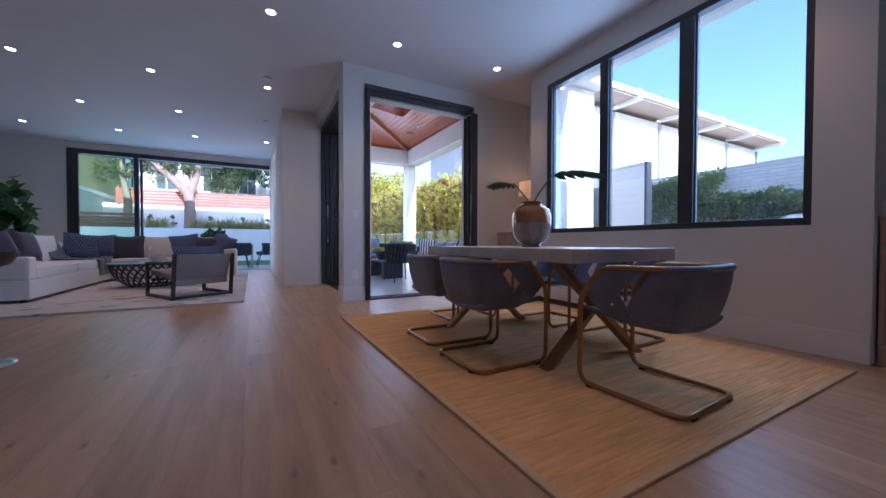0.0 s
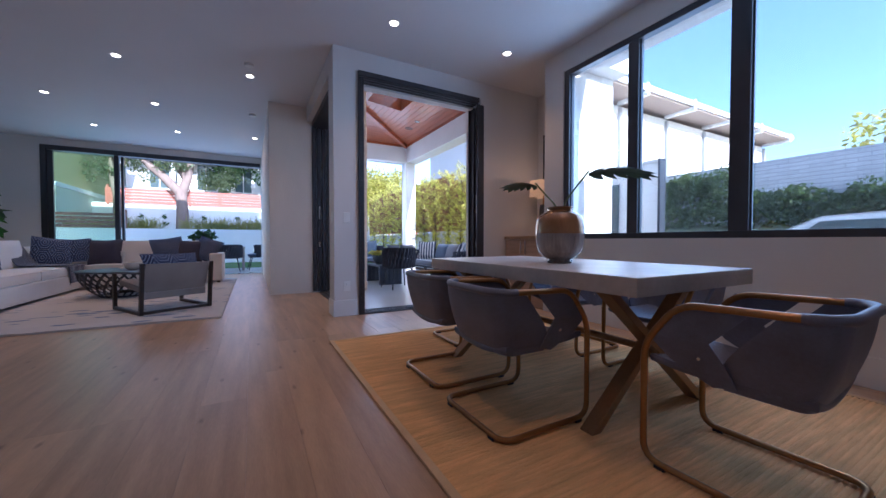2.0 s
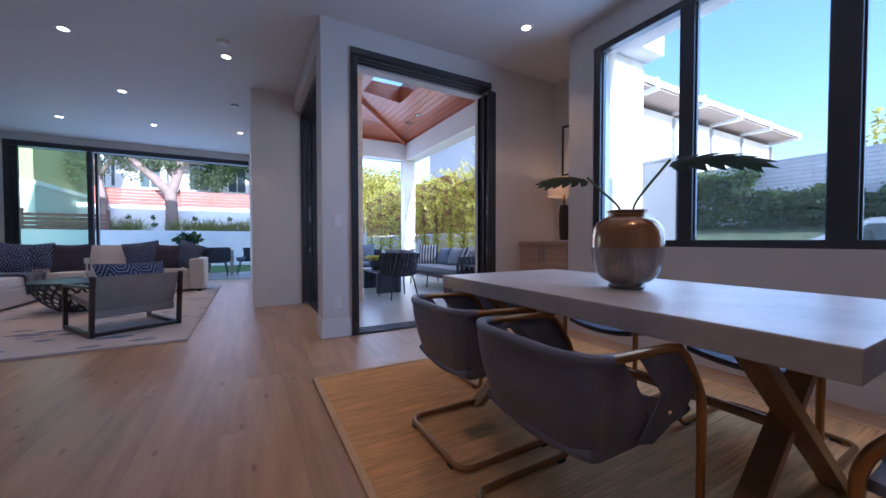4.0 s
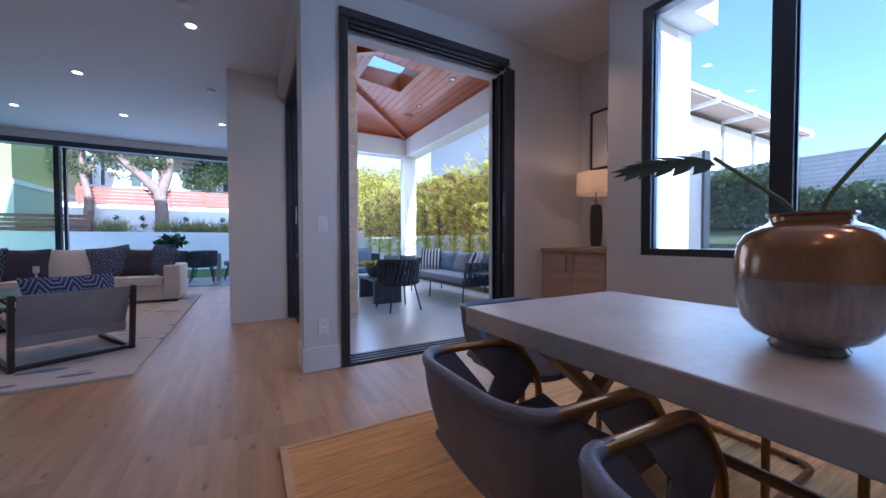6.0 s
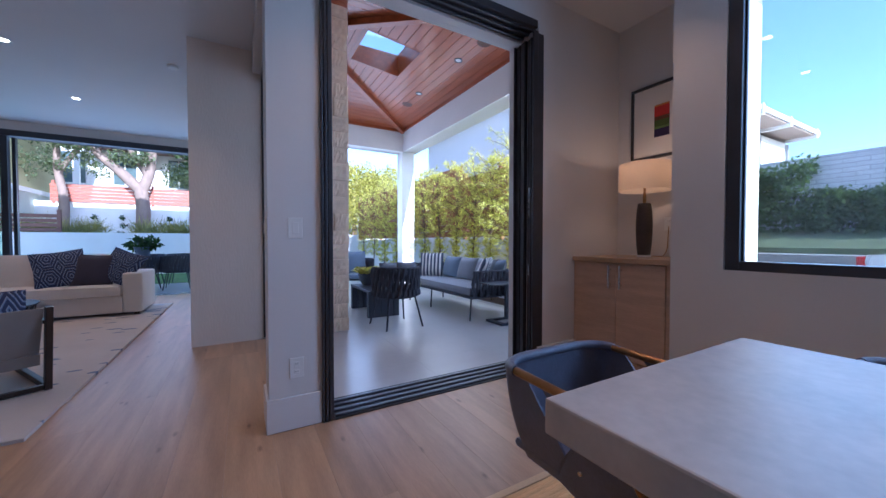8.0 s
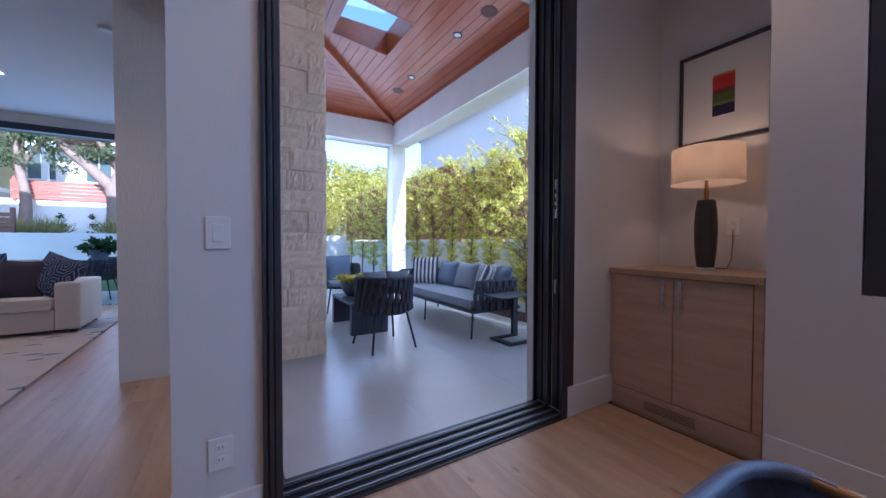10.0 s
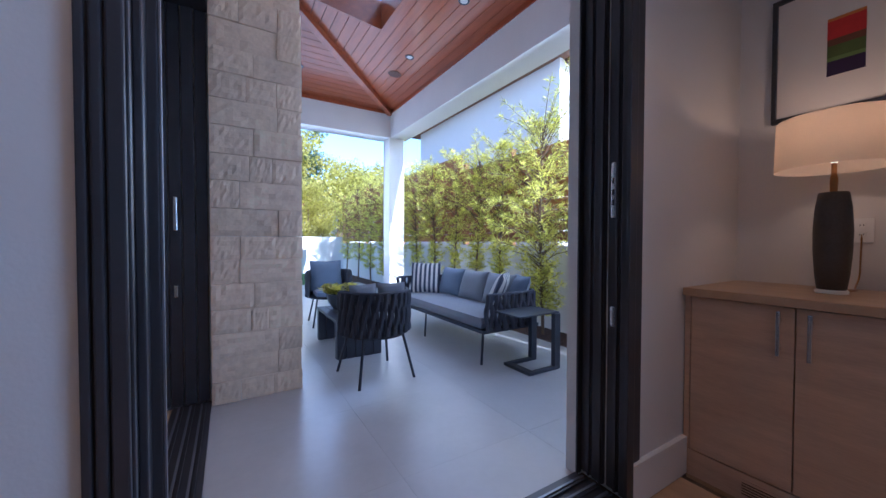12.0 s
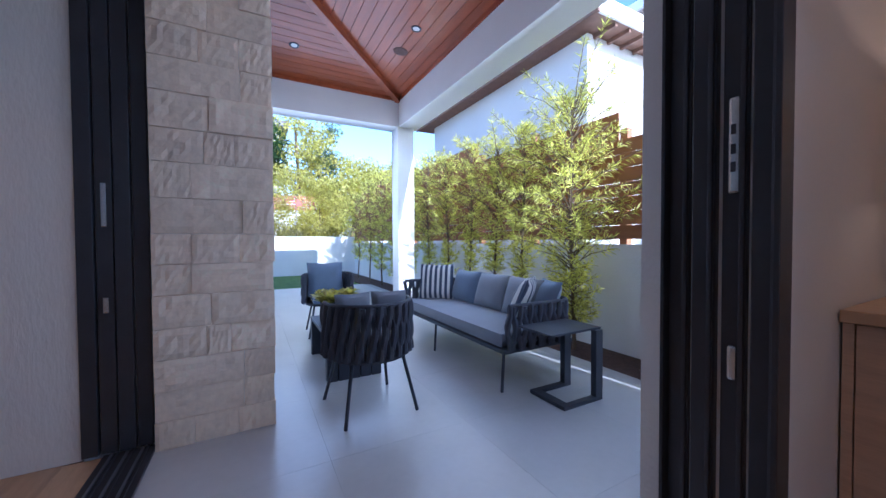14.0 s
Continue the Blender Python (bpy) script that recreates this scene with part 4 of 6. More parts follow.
# slatted drum coffee table
ct = thing("coffee_table", "round dark metal coffee table with curved slatted sides", "table", pose(-2.72, 3.35, SR))
part("top", lathe(bmesh.new(), [(0.60, 0.405), (0.615, 0.41), (0.615, 0.425), (0.60, 0.43)], 56), CHARC, ct, smooth=True)
part("base_ring", tube(bmesh.new(), [(0.33 * math.cos(a * math.pi / 20), 0.33 * math.sin(a * math.pi / 20), 0.014) for a in range(40)], 0.013, 8, True), CHARC, ct, smooth=True)
slat = bmesh.new()
n_ = 9
for i in range(n_):
    t = i / (n_ - 1)
    r = 0.33 + 0.265 * math.sin(t * math.pi / 2) ** 0.8
    a0 = 0.55 * t
    for k, (dr, da) in enumerate(((0, -0.035), (0, 0.035), (-0.012, 0.035), (-0.012, -0.035))):
        slat.verts.new(((r + dr) * math.cos(a0 + da), (r + dr) * math.sin(a0 + da), 0.012 + 0.394 * t))
slat.verts.ensure_lookup_table()
for i in range(n_ - 1):
    for k in range(4):
        slat.faces.new([slat.verts[4 * i + k], slat.verts[4 * i + (k + 1) % 4], slat.verts[4 * i + 4 + (k + 1) % 4], slat.verts[4 * i + 4 + k]])
bmesh.ops.recalc_face_normals(slat, faces=slat.faces)
s0 = part("slat", slat, CHARC, ct)
for k in range(1, 30):
    o = s0.copy(); scene.collection.objects.link(o)
    o.matrix_local = pose(0, 0, 0, 0, 0, 360 * k / 30)
bw = thing("bowl", "white ceramic bowl with golden filling on the coffee table", "bowl", pose(-2.62, 3.3, SR + 0.431))
part("body", lathe(bmesh.new(), [(0.06, 0), (0.10, 0.02), (0.12, 0.08), (0.118, 0.12), (0.108, 0.12), (0.1, 0.09), (0.02, 0.085)], 32), PLATE, bw, smooth=True)
part("filling", lathe(bmesh.new(), [(0.098, 0.092), (0.085, 0.115), (0.03, 0.125)], 20), mat("gold_moss", (0.33, 0.24, 0.05), 0.8, var=0.5, scale=40, bump=0.8), bw)
cn = thing("candlestick", "pale slim candlestick on the coffee table", "candlestick", pose(-2.82, 3.62, SR + 0.431))
part("stick", lathe(bmesh.new(), [(0.05, 0), (0.05, 0.01), (0.015, 0.03), (0.012, 0.2), (0.03, 0.22), (0.03, 0.30)], 20), PLATE, cn, smooth=True)

# lounge chair, its back to the dining room
lc = thing("lounge_chair", "dark wood lounge chair with grey canvas sling back", "chair", pose(-1.93, 1.64, SR, 0, 0, 31))
for s in (-1, 1):
    X = 0.385 * s
    part("runner", B(X - 0.02, X + 0.02, -0.42, 0.42, 0.0, 0.045, bev=0.006), DARKW, lc)
    b_ = boxm(Matrix.Translation((X, -0.43, 0.315)) @ Matrix.Rotation(radians(6), 4, "X"), 0.04, 0.05, 0.64, 0.006)
    part("back_leg", b_, DARKW, lc)
    part("front_leg", boxm(Matrix.Translation((X, 0.40, 0.245)), 0.04, 0.05, 0.49, 0.006), DARKW, lc)
    part("armrest", boxm(Matrix.Translation((X, -0.02, 0.505)) @ Matrix.Rotation(radians(-2), 4, "X"), 0.055, 0.86, 0.03, 0.008), DARKW, lc)
part("crossbar", B(-0.385, 0.385, -0.40, -0.36, 0.005, 0.04, bev=0.004), DARKW, lc)
part("crossbar", B(-0.365, 0.365, 0.30, 0.33, 0.22, 0.26, bev=0.004), DARKW, lc)
b_ = bmesh.new()
cols = []
for i in range(13):
    u = i / 12
    row = []
    for v in range(9):
        t = v / 8
        bow = 0.05 * math.sin(math.pi * u) * math.sin(math.pi * t * 0.8 + 0.3)
        row.append(b_.verts.new((-0.355 + 0.71 * u, -0.485 + 0.14 * (1 - t) - bow, 0.27 + 0.355 * t)))
    cols.append(row)
for a, q in zip(cols, cols[1:]):
    for v in range(8):
        b_.faces.new((a[v], q[v], q[v + 1], a[v + 1]))
bmesh.ops.recalc_face_normals(b_, faces=b_.faces)
bmesh.ops.solidify(b_, geom=b_.faces[:], thickness=0.012)
part("back_sling", b_, GREYSLING, lc, "grey canvas back", smooth=True)
part("lower_strap", boxm(Matrix.Translation((0, -0.345, 0.225)) @ Matrix.Rotation(radians(8), 4, "X"), 0.72, 0.014, 0.085, 0.003), GREYSLING, lc)
part("seat", cushion(0.68, 0.68, 0.12, 0.4, 7, 3), GREYSLING, lc, "grey canvas seat pad", smooth=True, at=pose(0, 0.06, 0.325, 5, 0, 0))
lp = thing("pillow", "long navy geometric lumbar pillow on the lounge chair", "pillow", pose(-1.93, 1.64, SR, 0, 0, 31) @ pose(0.02, -0.22, 0.585, 62, 0, 0), "sofa pillows")
part("cover", cushion(0.64, 0.36, 0.15, 1.0, 9, 11, 0.07), GEO, lp, smooth=True)

# ---------------------------------------------------------------- foliage helpers
def leaf_cloud(name, centres, radii, count, lw, ll, material, parent, seed, droop=0.3, label=""):
    """Many small separate leaves scattered in and on clumps."""
    rg = np.random.default_rng(seed)
    c, r = np.array(centres, float), np.array(radii, float)
    k = rg.integers(0, len(c), count)
    d = rg.normal(size=(count, 3)); d /= np.linalg.norm(d, axis=1)[:, None]
    rad = rg.random(count)[:, None] ** 0.45
    p = c[k] + d * rad * r[k][:, None] * np.array([1, 1, 0.85])
    ax = d * 0.7 + rg.normal(size=(count, 3)) * 0.6; ax[:, 2] -= droop
    ax /= np.linalg.norm(ax, axis=1)[:, None]
    sd = np.cross(ax, rg.normal(size=(count, 3))); sd /= np.linalg.norm(sd, axis=1)[:, None]
    s = (0.6 + 0.8 * rg.random(count))[:, None]
    a, b_, e, f = p, p + ax * ll * s * 0.45 + sd * lw * s, p + ax * ll * s, p + ax * ll * s * 0.45 - sd * lw * s
    v = np.stack([a, b_, e, f], 1).reshape(-1, 3)
    fcs = np.arange(count * 4).reshape(-1, 4)
    me = bpy.data.meshes.new(name)
    me.from_pydata(v.tolist(), [], fcs.tolist())
    me.materials.append(material)
    ob = new(name, me)
    if parent is not None:
        ob.parent = parent
    return tagged(ob, label) if label else ob


def leaf_mat(name, base, var=0.45):
    m = bpy.data.materials.new(name)
    m.use_nodes = True
    n, l = m.node_tree.nodes, m.node_tree.links
    b = n["Principled BSDF"]
    b.inputs["Roughness"].default_value = 0.5
    gi, mr, sc = n.new("ShaderNodeNewGeometry"), n.new("ShaderNodeMapRange"), n.new("ShaderNodeVectorMath")
    mr.inputs[3].default_value, mr.inputs[4].default_value = 1 - var, 1 + var
    sc.operation = "SCALE"; sc.inputs[0].default_value = base
    l.new(gi.outputs["Random Per Island"], mr.inputs[0]); l.new(mr.outputs[0], sc.inputs["Scale"])
    l.new(sc.outputs[0], b.inputs["Base Color"])
    t, mx = n.new("ShaderNodeBsdfTranslucent"), n.new("ShaderNodeMixShader")
    tcol = n.new("ShaderNodeVectorMath"); tcol.operation = "MULTIPLY"; tcol.inputs[1].default_value = (1.5, 1.6, 0.6)
    l.new(sc.outputs[0], tcol.inputs[0]); l.new(tcol.outputs[0], t.inputs[0])
    mx.inputs[0].default_value = 0.45
    l.new(b.outputs[0], mx.inputs[1]); l.new(t.outputs[0], mx.inputs[2]); l.new(mx.outputs[0], n["Material Output"].inputs[0])
    return m


LEAF_POD = leaf_mat("podocarpus_leaf", (0.60, 0.56, 0.17), 0.6)
LEAF_DK = leaf_mat("dark_leaf", (0.035, 0.07, 0.022))
LEAF_OL = leaf_mat("grey_green_leaf", (0.12, 0.15, 0.085))
LEAF_YL = leaf_mat("yellow_green_leaf", (0.42, 0.375, 0.10))
LEAF_IVY = leaf_mat("ivy_leaf", (0.075, 0.115, 0.035))
LEAF_FIG = leaf_mat("fig_leaf", (0.04, 0.08, 0.032))
STRAW = leaf_mat("ornamental_grass", (0.27, 0.25, 0.11))
BARK = mat("pale_bark", (0.27, 0.20, 0.165), 0.9, var=0.25, scale=6, bump=0.6, bump_scale=30, stretch=(1, 1, 0.4))
BARKD = mat("brown_bark", (0.16, 0.11, 0.07), 0.9, var=0.3, scale=8, bump=0.6, bump_scale=40, stretch=(1, 1, 0.3))

# fiddle-leaf fig behind the sofa
fg = thing("fig_tree", "tall potted fiddle-leaf fig behind the sofa", "plant", pose(-5.75, 5.7, 0.0))
part("pot", lathe(bmesh.new(), [(0.17, 0), (0.22, 0.36), (0.23, 0.40), (0.21, 0.40), (0.2, 0.36), (0.02, 0.34)], 28), PLATE, fg, smooth=True)
part("trunk", tube(bmesh.new(), [(0, 0, 0.3), (0.03, 0.02, 0.8), (-0.02, 0.0, 1.3), (0.05, 0.0, 1.9)], [0.03, 0.026, 0.02, 0.01], 8), BARKD, fg, smooth=True)
leaf_cloud("leaves", [(0.0, 0, 1.25), (0.25, -0.1, 1.5), (-0.2, 0.1, 1.6), (0.1, 0.05, 1.9), (0.3, 0, 1.15)], [0.35, 0.3, 0.32, 0.3, 0.25], 190, 0.085, 0.26, LEAF_FIG, fg, 5)

# ---------------------------------------------------------------- patio roof
def board(bm, a0, a1, b0, b1, zf, along):
    """One tongue-and-groove board, its lower edges eased; zf gives the underside height."""
    g = 0.004
    low, top = [], []
    for (u, w, e) in ((a0, b0, g), (a1, b0, g), (a1, b1, -g), (a0, b1, -g)):
        x, y = (w, u) if along == "y" else (u, w)
        xe, ye = (w + e, u) if along == "y" else (u, w + e)
        low.append((xe, ye, zf(xe, ye)))
        top.append((x, y, zf(x, y) + 0.03))
    v = [bm.verts.new(p) for p in low + top]
    for f in ((0, 1, 2, 3), (7, 6, 5, 4), (0, 4, 5, 1), (1, 5, 6, 2), (2, 6, 7, 3), (3, 7, 4, 0)):
        bm.faces.new([v[i] for i in f])


SKY = (1.453, 2.273, 2.56, 3.45)                          # skylight opening: x0, x1, y0, y1
ze = lambda x, y: RZ + ROOF_S * (RX - x)
zn = lambda x, y: RZ + ROOF_S * (RY - y)
zs = lambda x, y: RZ + ROOF_S * (y - 0.36)
be, bn = bmesh.new(), bmesh.new()
PW = 0.137
for k in range(17):
    d0, d1 = k * PW, (k + 1) * PW
    x0, x1 = RX - d1, RX - d0
    ylo, yhi = 0.36 + d0, RY - d0
    if x0 < SKY[1] and x1 > SKY[0]:
        spans = ((ylo, SKY[2]), (SKY[3], yhi))
    else:
        spans = ((ylo, yhi),)
    for p, q in spans:
        if q - p > 0.02:
            board(be, p, q, x0, x1, ze, "y")
for k in range(19):
    d0, d1 = k * PW, (k + 1) * PW
    if RX - d0 - 1.04 < 0.05:
        break
    board(bn, 1.04, RX - d0, RY - d1, RY - d0, zn, "x")
    board(bn, 0.43 if 0.36 + d1 < 2.32 else 1.04, RX - d0, 0.36 + d0, 0.36 + d1, zs, "x")
bmesh.ops.recalc_face_normals(be, faces=be.faces); bmesh.ops.recalc_face_normals(bn, faces=bn.faces)
tagged(part("patio_ceiling_east", be, CEDAR), "glossy red cedar tongue-and-groove patio ceiling", "ceiling", "", "structure")
tagged(part("patio_ceiling_north", bn, CEDARX), "glossy red cedar tongue-and-groove patio ceiling", "ceiling", "", "structure")
for nm, y0, sg in (("hip_beam_north", RY, -1), ("hip_beam_south", 0.36, 1)):
    a, b2 = Vector((RX, y0, RZ - 0.035)), Vector((1.04, y0 + sg * (RX - 1.04), RZ - 0.035 + ROOF_S * (RX - 1.04)))
    d = b2 - a
    tagged(part(nm, boxm(Matrix.Translation((a + b2) / 2) @ d.to_track_quat("Y", "Z").to_matrix().to_4x4(), 0.10, d.length, 0.11, 0.006), CEDAR), "red cedar hip trim board", "trim", "", "structure")
for nm, bx in (("eave_trim_east", (RX - 0.02, RX - 0.001, 0.36, RY, RZ - 0.06, RZ + 0.0)), ("eave_trim_north", (1.04, RX, RY - 0.02, RY - 0.001, RZ - 0.06, RZ + 0.0))):
    tagged(part(nm, B(*bx), CEDAR), "red cedar eave trim", "trim", "", "structure")
# roof deck above, left open over the skylight
rb = bmesh.new()
for bx in ((1.04, 3.9, 0.32, SKY[2]), (1.04, 3.9, SKY[3] + 0.4, 6.3), (1.04, SKY[0] - 0.1, SKY[2], SKY[3] + 0.4), (SKY[1] + 0.35, 3.9, SKY[2], SKY[3] + 0.4)):
    box(rb, bx[0], bx[1], bx[2], bx[3], 4.24, 4.34)
box(rb, 0.41, 1.039, 0.365, 2.33, 4.24, 4.34)
box(rb, RX + 0.02, 3.9, 0.32, 6.3, 3.95, 4.24); box(rb, 1.04, RX + 0.02, 5.78, 6.3, 3.95, 4.24)
structure("patio_roof", rb, STUCCO)
sk = thing("skylight", "cedar-lined skylight well in the patio roof", "skylight")
def well_board(x0, x1, y0, y1):
    """One lining board of the well; its lower edge follows the sloping ceiling."""
    b_ = B(x0, x1, y0, y1, 3.9, 4.35)
    for v in b_.verts:
        if v.co.z < 4.0:
            v.co.z = ze(v.co.x, v.co.y) - 0.004
    return b_


for bx in ((SKY[0] - 0.03, SKY[1] + 0.03, SKY[2] - 0.03, SKY[2] + 0.004), (SKY[0] - 0.03, SKY[1] + 0.03, SKY[3] - 0.004, SKY[3] + 0.03), (SKY[0] - 0.06, SKY[0] + 0.004, SKY[2] + 0.005, SKY[3] - 0.005), (SKY[1] - 0.004, SKY[1] + 0.03, SKY[2] + 0.005, SKY[3] - 0.005)):
    part("well_board", well_board(*bx), CEDAR, sk)
part("glazing", B(SKY[0], SKY[1], SKY[2], SKY[3], 4.295, 4.303), GLASS, sk).visible_shadow = False


def patio_can(x, y, z, tilt, speaker=False):
    m = pose(x, y, z) @ tilt
    if speaker:
        t = thing("ceiling_speaker", "round brown grille speaker in the cedar ceiling", "speaker", m, "patio ceiling speakers")
        part("grille", lathe(bmesh.new(), [(0.085, -0.006), (0.1, -0.004), (0.105, 0.0)], 28), mat("speaker_grille", (0.13, 0.06, 0.04), 0.6, bump=0.4, bump_scale=400), t)
    else:
        t = thing("downlight", "dark-rimmed recessed downlight in the cedar ceiling", "downlight", m, "patio downlights")
        part("trim_ring", lathe(bmesh.new(), [(0.045, -0.002), (0.05, -0.009), (0.063, -0.008), (0.067, 0.0)], 24), CHARC, t, smooth=True)
        part("lens", lathe(bmesh.new(), [(0.0445, -0.004), (0.04, -0.002)], 20), TRIMW, t)


TE, TN = Matrix.Rotation(math.atan(ROOF_S), 4, "Y"), Matrix.Rotation(-math.atan(ROOF_S), 4, "X")
for x, y, s in ((2.83, 3.76, 0), (2.82, 2.36, 0), (2.85, 4.35, 1), (2.87, 1.76, 1)):
    patio_can(x, y, ze(x, y), TE, bool(s))
patio_can(1.51, 4.95, zn(1.51, 4.95), TN)

# ---------------------------------------------------------------- patio furniture
PZ = -0.01


def weave_straps(parent, pts, z0, z1, seed=0, amp=0.013):
    """Fat rope straps, crossing their neighbours, hung along a plan line."""
    n_ = len(pts)
    for i, p in enumerate(pts):
        a, b2 = pts[max(0, i - 1)], pts[min(n_ - 1, i + 1)]
        tg = Vector((b2[0] - a[0], b2[1] - a[1], 0)).normalized()
        nr = Vector((tg.y, -tg.x, 0))
        line, rad = [], []
        for k in range(13):
            t = k / 12
            w = math.sin(t * math.pi * 2.5 + (math.pi if i % 2 else 0))
            line.append(Vector((p[0], p[1], z0 + (z1 - z0) * t)) + tg * w * 0.011 + nr * amp * math.cos(t * math.pi * 2.5 + (math.pi if i % 2 else 0)))
            rad.append(0.0225 + 0.004 * abs(w))
        part("strap", tube(bmesh.new(), line, rad, 7), ROPE, parent, smooth=True)


def rope_chair(m, cush, label):
    c = thing("patio_armchair", label, "chair", m, "patio armchairs")
    arc = [(0.312 * math.cos(radians(a)), 0.308 * math.sin(radians(a)) + 0.02) for a in np.linspace(172, 368, 31)]
    weave_straps(c, arc, 0.425, 0.79)
    part("top_rim", tube(bmesh.new(), [(x, y, 0.795) for x, y in arc], 0.016, 8), ROPE, c, smooth=True)
    part("bottom_rim", tube(bmesh.new(), [(x, y, 0.42) for x, y in arc], 0.012, 8), CHARC, c, smooth=True)
    part("seat_frame", lathe(bmesh.new(), [(0.285, 0.40), (0.29, 0.415), (0.28, 0.425)], 36), CHARC, c, smooth=True)
    part("seat_cushion", cushion(0.42, 0.46, 0.10, 0.35, 7, 4), cush, c, smooth=True, at=pose(0, 0.06, 0.475))
    for sx in (-1, 1):
        for sy in (-1, 1):
            part("leg", tube(bmesh.new(), [(0.19 * sx, 0.18 * sy, 0.405), (0.265 * sx, 0.275 * sy + 0.01, 0.0)], 0.0125, 10), CHARC, c, smooth=True)
    return c


rope_chair(pose(1.72, 2.21, PZ, 0, 0, 4), SLATEC, "charcoal woven rope armchair with slate cushions on the patio")
for dx, rz in ((-0.13, 8), (0.14, -8)):
    pillow("slate grey back cushion in the rope armchair", pose(1.72 + dx, 2.15, 0.72, 80, 0, rz), SLATEC, 0.27, 0.12, 21, "patio cushions")
rope_chair(pose(1.86, 4.6, PZ, 0, 0, 176), BLUEC, "charcoal woven rope armchair with steel-blue cushions on the patio")
pillow("steel-blue square cushion in the rope armchair", pose(1.85, 4.72, 0.71, 72, 0, -4), BLUEC, 0.48, 0.15, 22, "patio cushions")

cf = thing("patio_coffee_table", "low charcoal slatted coffee table on the patio", "table", pose(1.76, 3.27, PZ))
for k in range(5):
    part("top_slat", B(-0.245 + 0.0995 * k, -0.245 + 0.0995 * k + 0.092, -0.49, 0.49, 0.375, 0.41, bev=0.003), CHARC, cf)
for y in (-0.485, 0.40):
    for k in range(5):
        part("leg_slat", B(-0.245 + 0.0995 * k, -0.245 + 0.0995 * k + 0.092, y, y + 0.085, 0.0, 0.374, bev=0.003), CHARC, cf)
pb = thing("succulent_bowl", "charcoal bowl of green and rust succulents on the low table", "plant", pose(1.76, 3.5, PZ + 0.411) @ Matrix.Scale(1.5, 4))
part("bowl", lathe(bmesh.new(), [(0.07, 0), (0.11, 0.06), (0.125, 0.13), (0.118, 0.13), (0.1, 0.1), (0.02, 0.09)], 24), CHARC, pb, smooth=True)
SUC = leaf_mat("succulent", (0.52, 0.47, 0.20))
rg_ = random.Random(4)
for k in range(16):
    cx, cy = rg_.uniform(-0.13, 0.13), rg_.uniform(-0.13, 0.13)
    b_ = bmesh.new()
    for ring, n_, r_, up in ((0, 8, 0.075, 0.25), (1, 7, 0.055, 0.6), (2, 5, 0.035, 1.1)):
        for j in range(n_):
            a = 2 * math.pi * (j + 0.5 * ring) / n_
            d = Vector((math.cos(a), math.sin(a), up)).normalized()
            s = Vector((-math.sin(a), math.cos(a), 0))
            o = Vector((cx, cy, 0.13 + 0.05 * rg_.random()))
            q = [b_.verts.new(o), b_.verts.new(o + d * r_ * 0.6 + s * r_ * 0.3), b_.verts.new(o + d * r_), b_.verts.new(o + d * r_ * 0.6 - s * r_ * 0.3)]
            b_.faces.new(q)
    bmesh.ops.solidify(b_, geom=b_.faces[:], thickness=0.006)
    part("rosette", b_, SUC, pb)

so = thing("patio_sofa", "charcoal woven rope outdoor sofa with slate seat cushion", "sofa", pose(2.72, 1.86, PZ))
SL, SD = 2.15, 0.78
part("seat_frame", B(0.0, SD, 0.0, SL, 0.315, 0.35, bev=0.008), CHARC, so)
part("seat_cushion", cushion(SD - 0.06, SL - 0.08, 0.13, 0.18, 9, 6), SLATEC, so, "slate grey seat pad", smooth=True, at=pose(SD / 2 - 0.02, SL / 2, 0.415))
line = [(0.05 + 0.055 * i, 0.0) for i in range(12)] + [(0.70, 0.02), (0.755, 0.06)] + [(0.77, 0.12 + 0.058 * i) for i in range(33)] + [(0.755, SL - 0.07), (0.70, SL - 0.02)] + [(0.65 - 0.055 * i, SL) for i in range(12)]
weave_straps(so, line, 0.335, 0.70)
part("top_rim", tube(bmesh.new(), [(x, y, 0.705) for x, y in line], 0.016, 8), ROPE, so, smooth=True)
for x, y in ((0.03, 0.04), (0.74, 0.05), (0.05, 1.28), (0.03, SL - 0.04), (0.74, SL - 0.05)):
    part("leg", tube(bmesh.new(), [(x, y, 0.33), (x - 0.02 if x < 0.4 else x + 0.01, y, 0.0)], 0.013, 8), CHARC, so, smooth=True)
for i, (y, w, mt) in enumerate(((0.50, 0.5, SLATEC), (1.02, 0.52, SLATEC), (1.55, 0.54, BLUEC))):
    t = thing("back_cushion", "slate grey back cushion on the rope sofa", "cushion", pose(3.34, 1.86 + y, 0.66, 72, 0, -90), "patio cushions")
    part("cover", cushion(w, 0.40, 0.16, 0.85, 8, i + 2, 0.04), mt, t, smooth=True)
pillow("navy and white striped pillow on the rope sofa", pose(3.12, 3.80, 0.69, 74, 0, -38), STRIPE, 0.47, 0.15, 31, "patio cushions")
pillow("navy and white striped pillow on the rope sofa", pose(3.10, 2.08, 0.70, 66, 0, -140), STRIPE, 0.44, 0.15, 32, "patio cushions")
pillow("steel-blue pillow on the rope sofa", pose(3.36, 2.06, 0.66, 70, 0, -110), BLUEC, 0.42, 0.14, 33, "patio cushions")

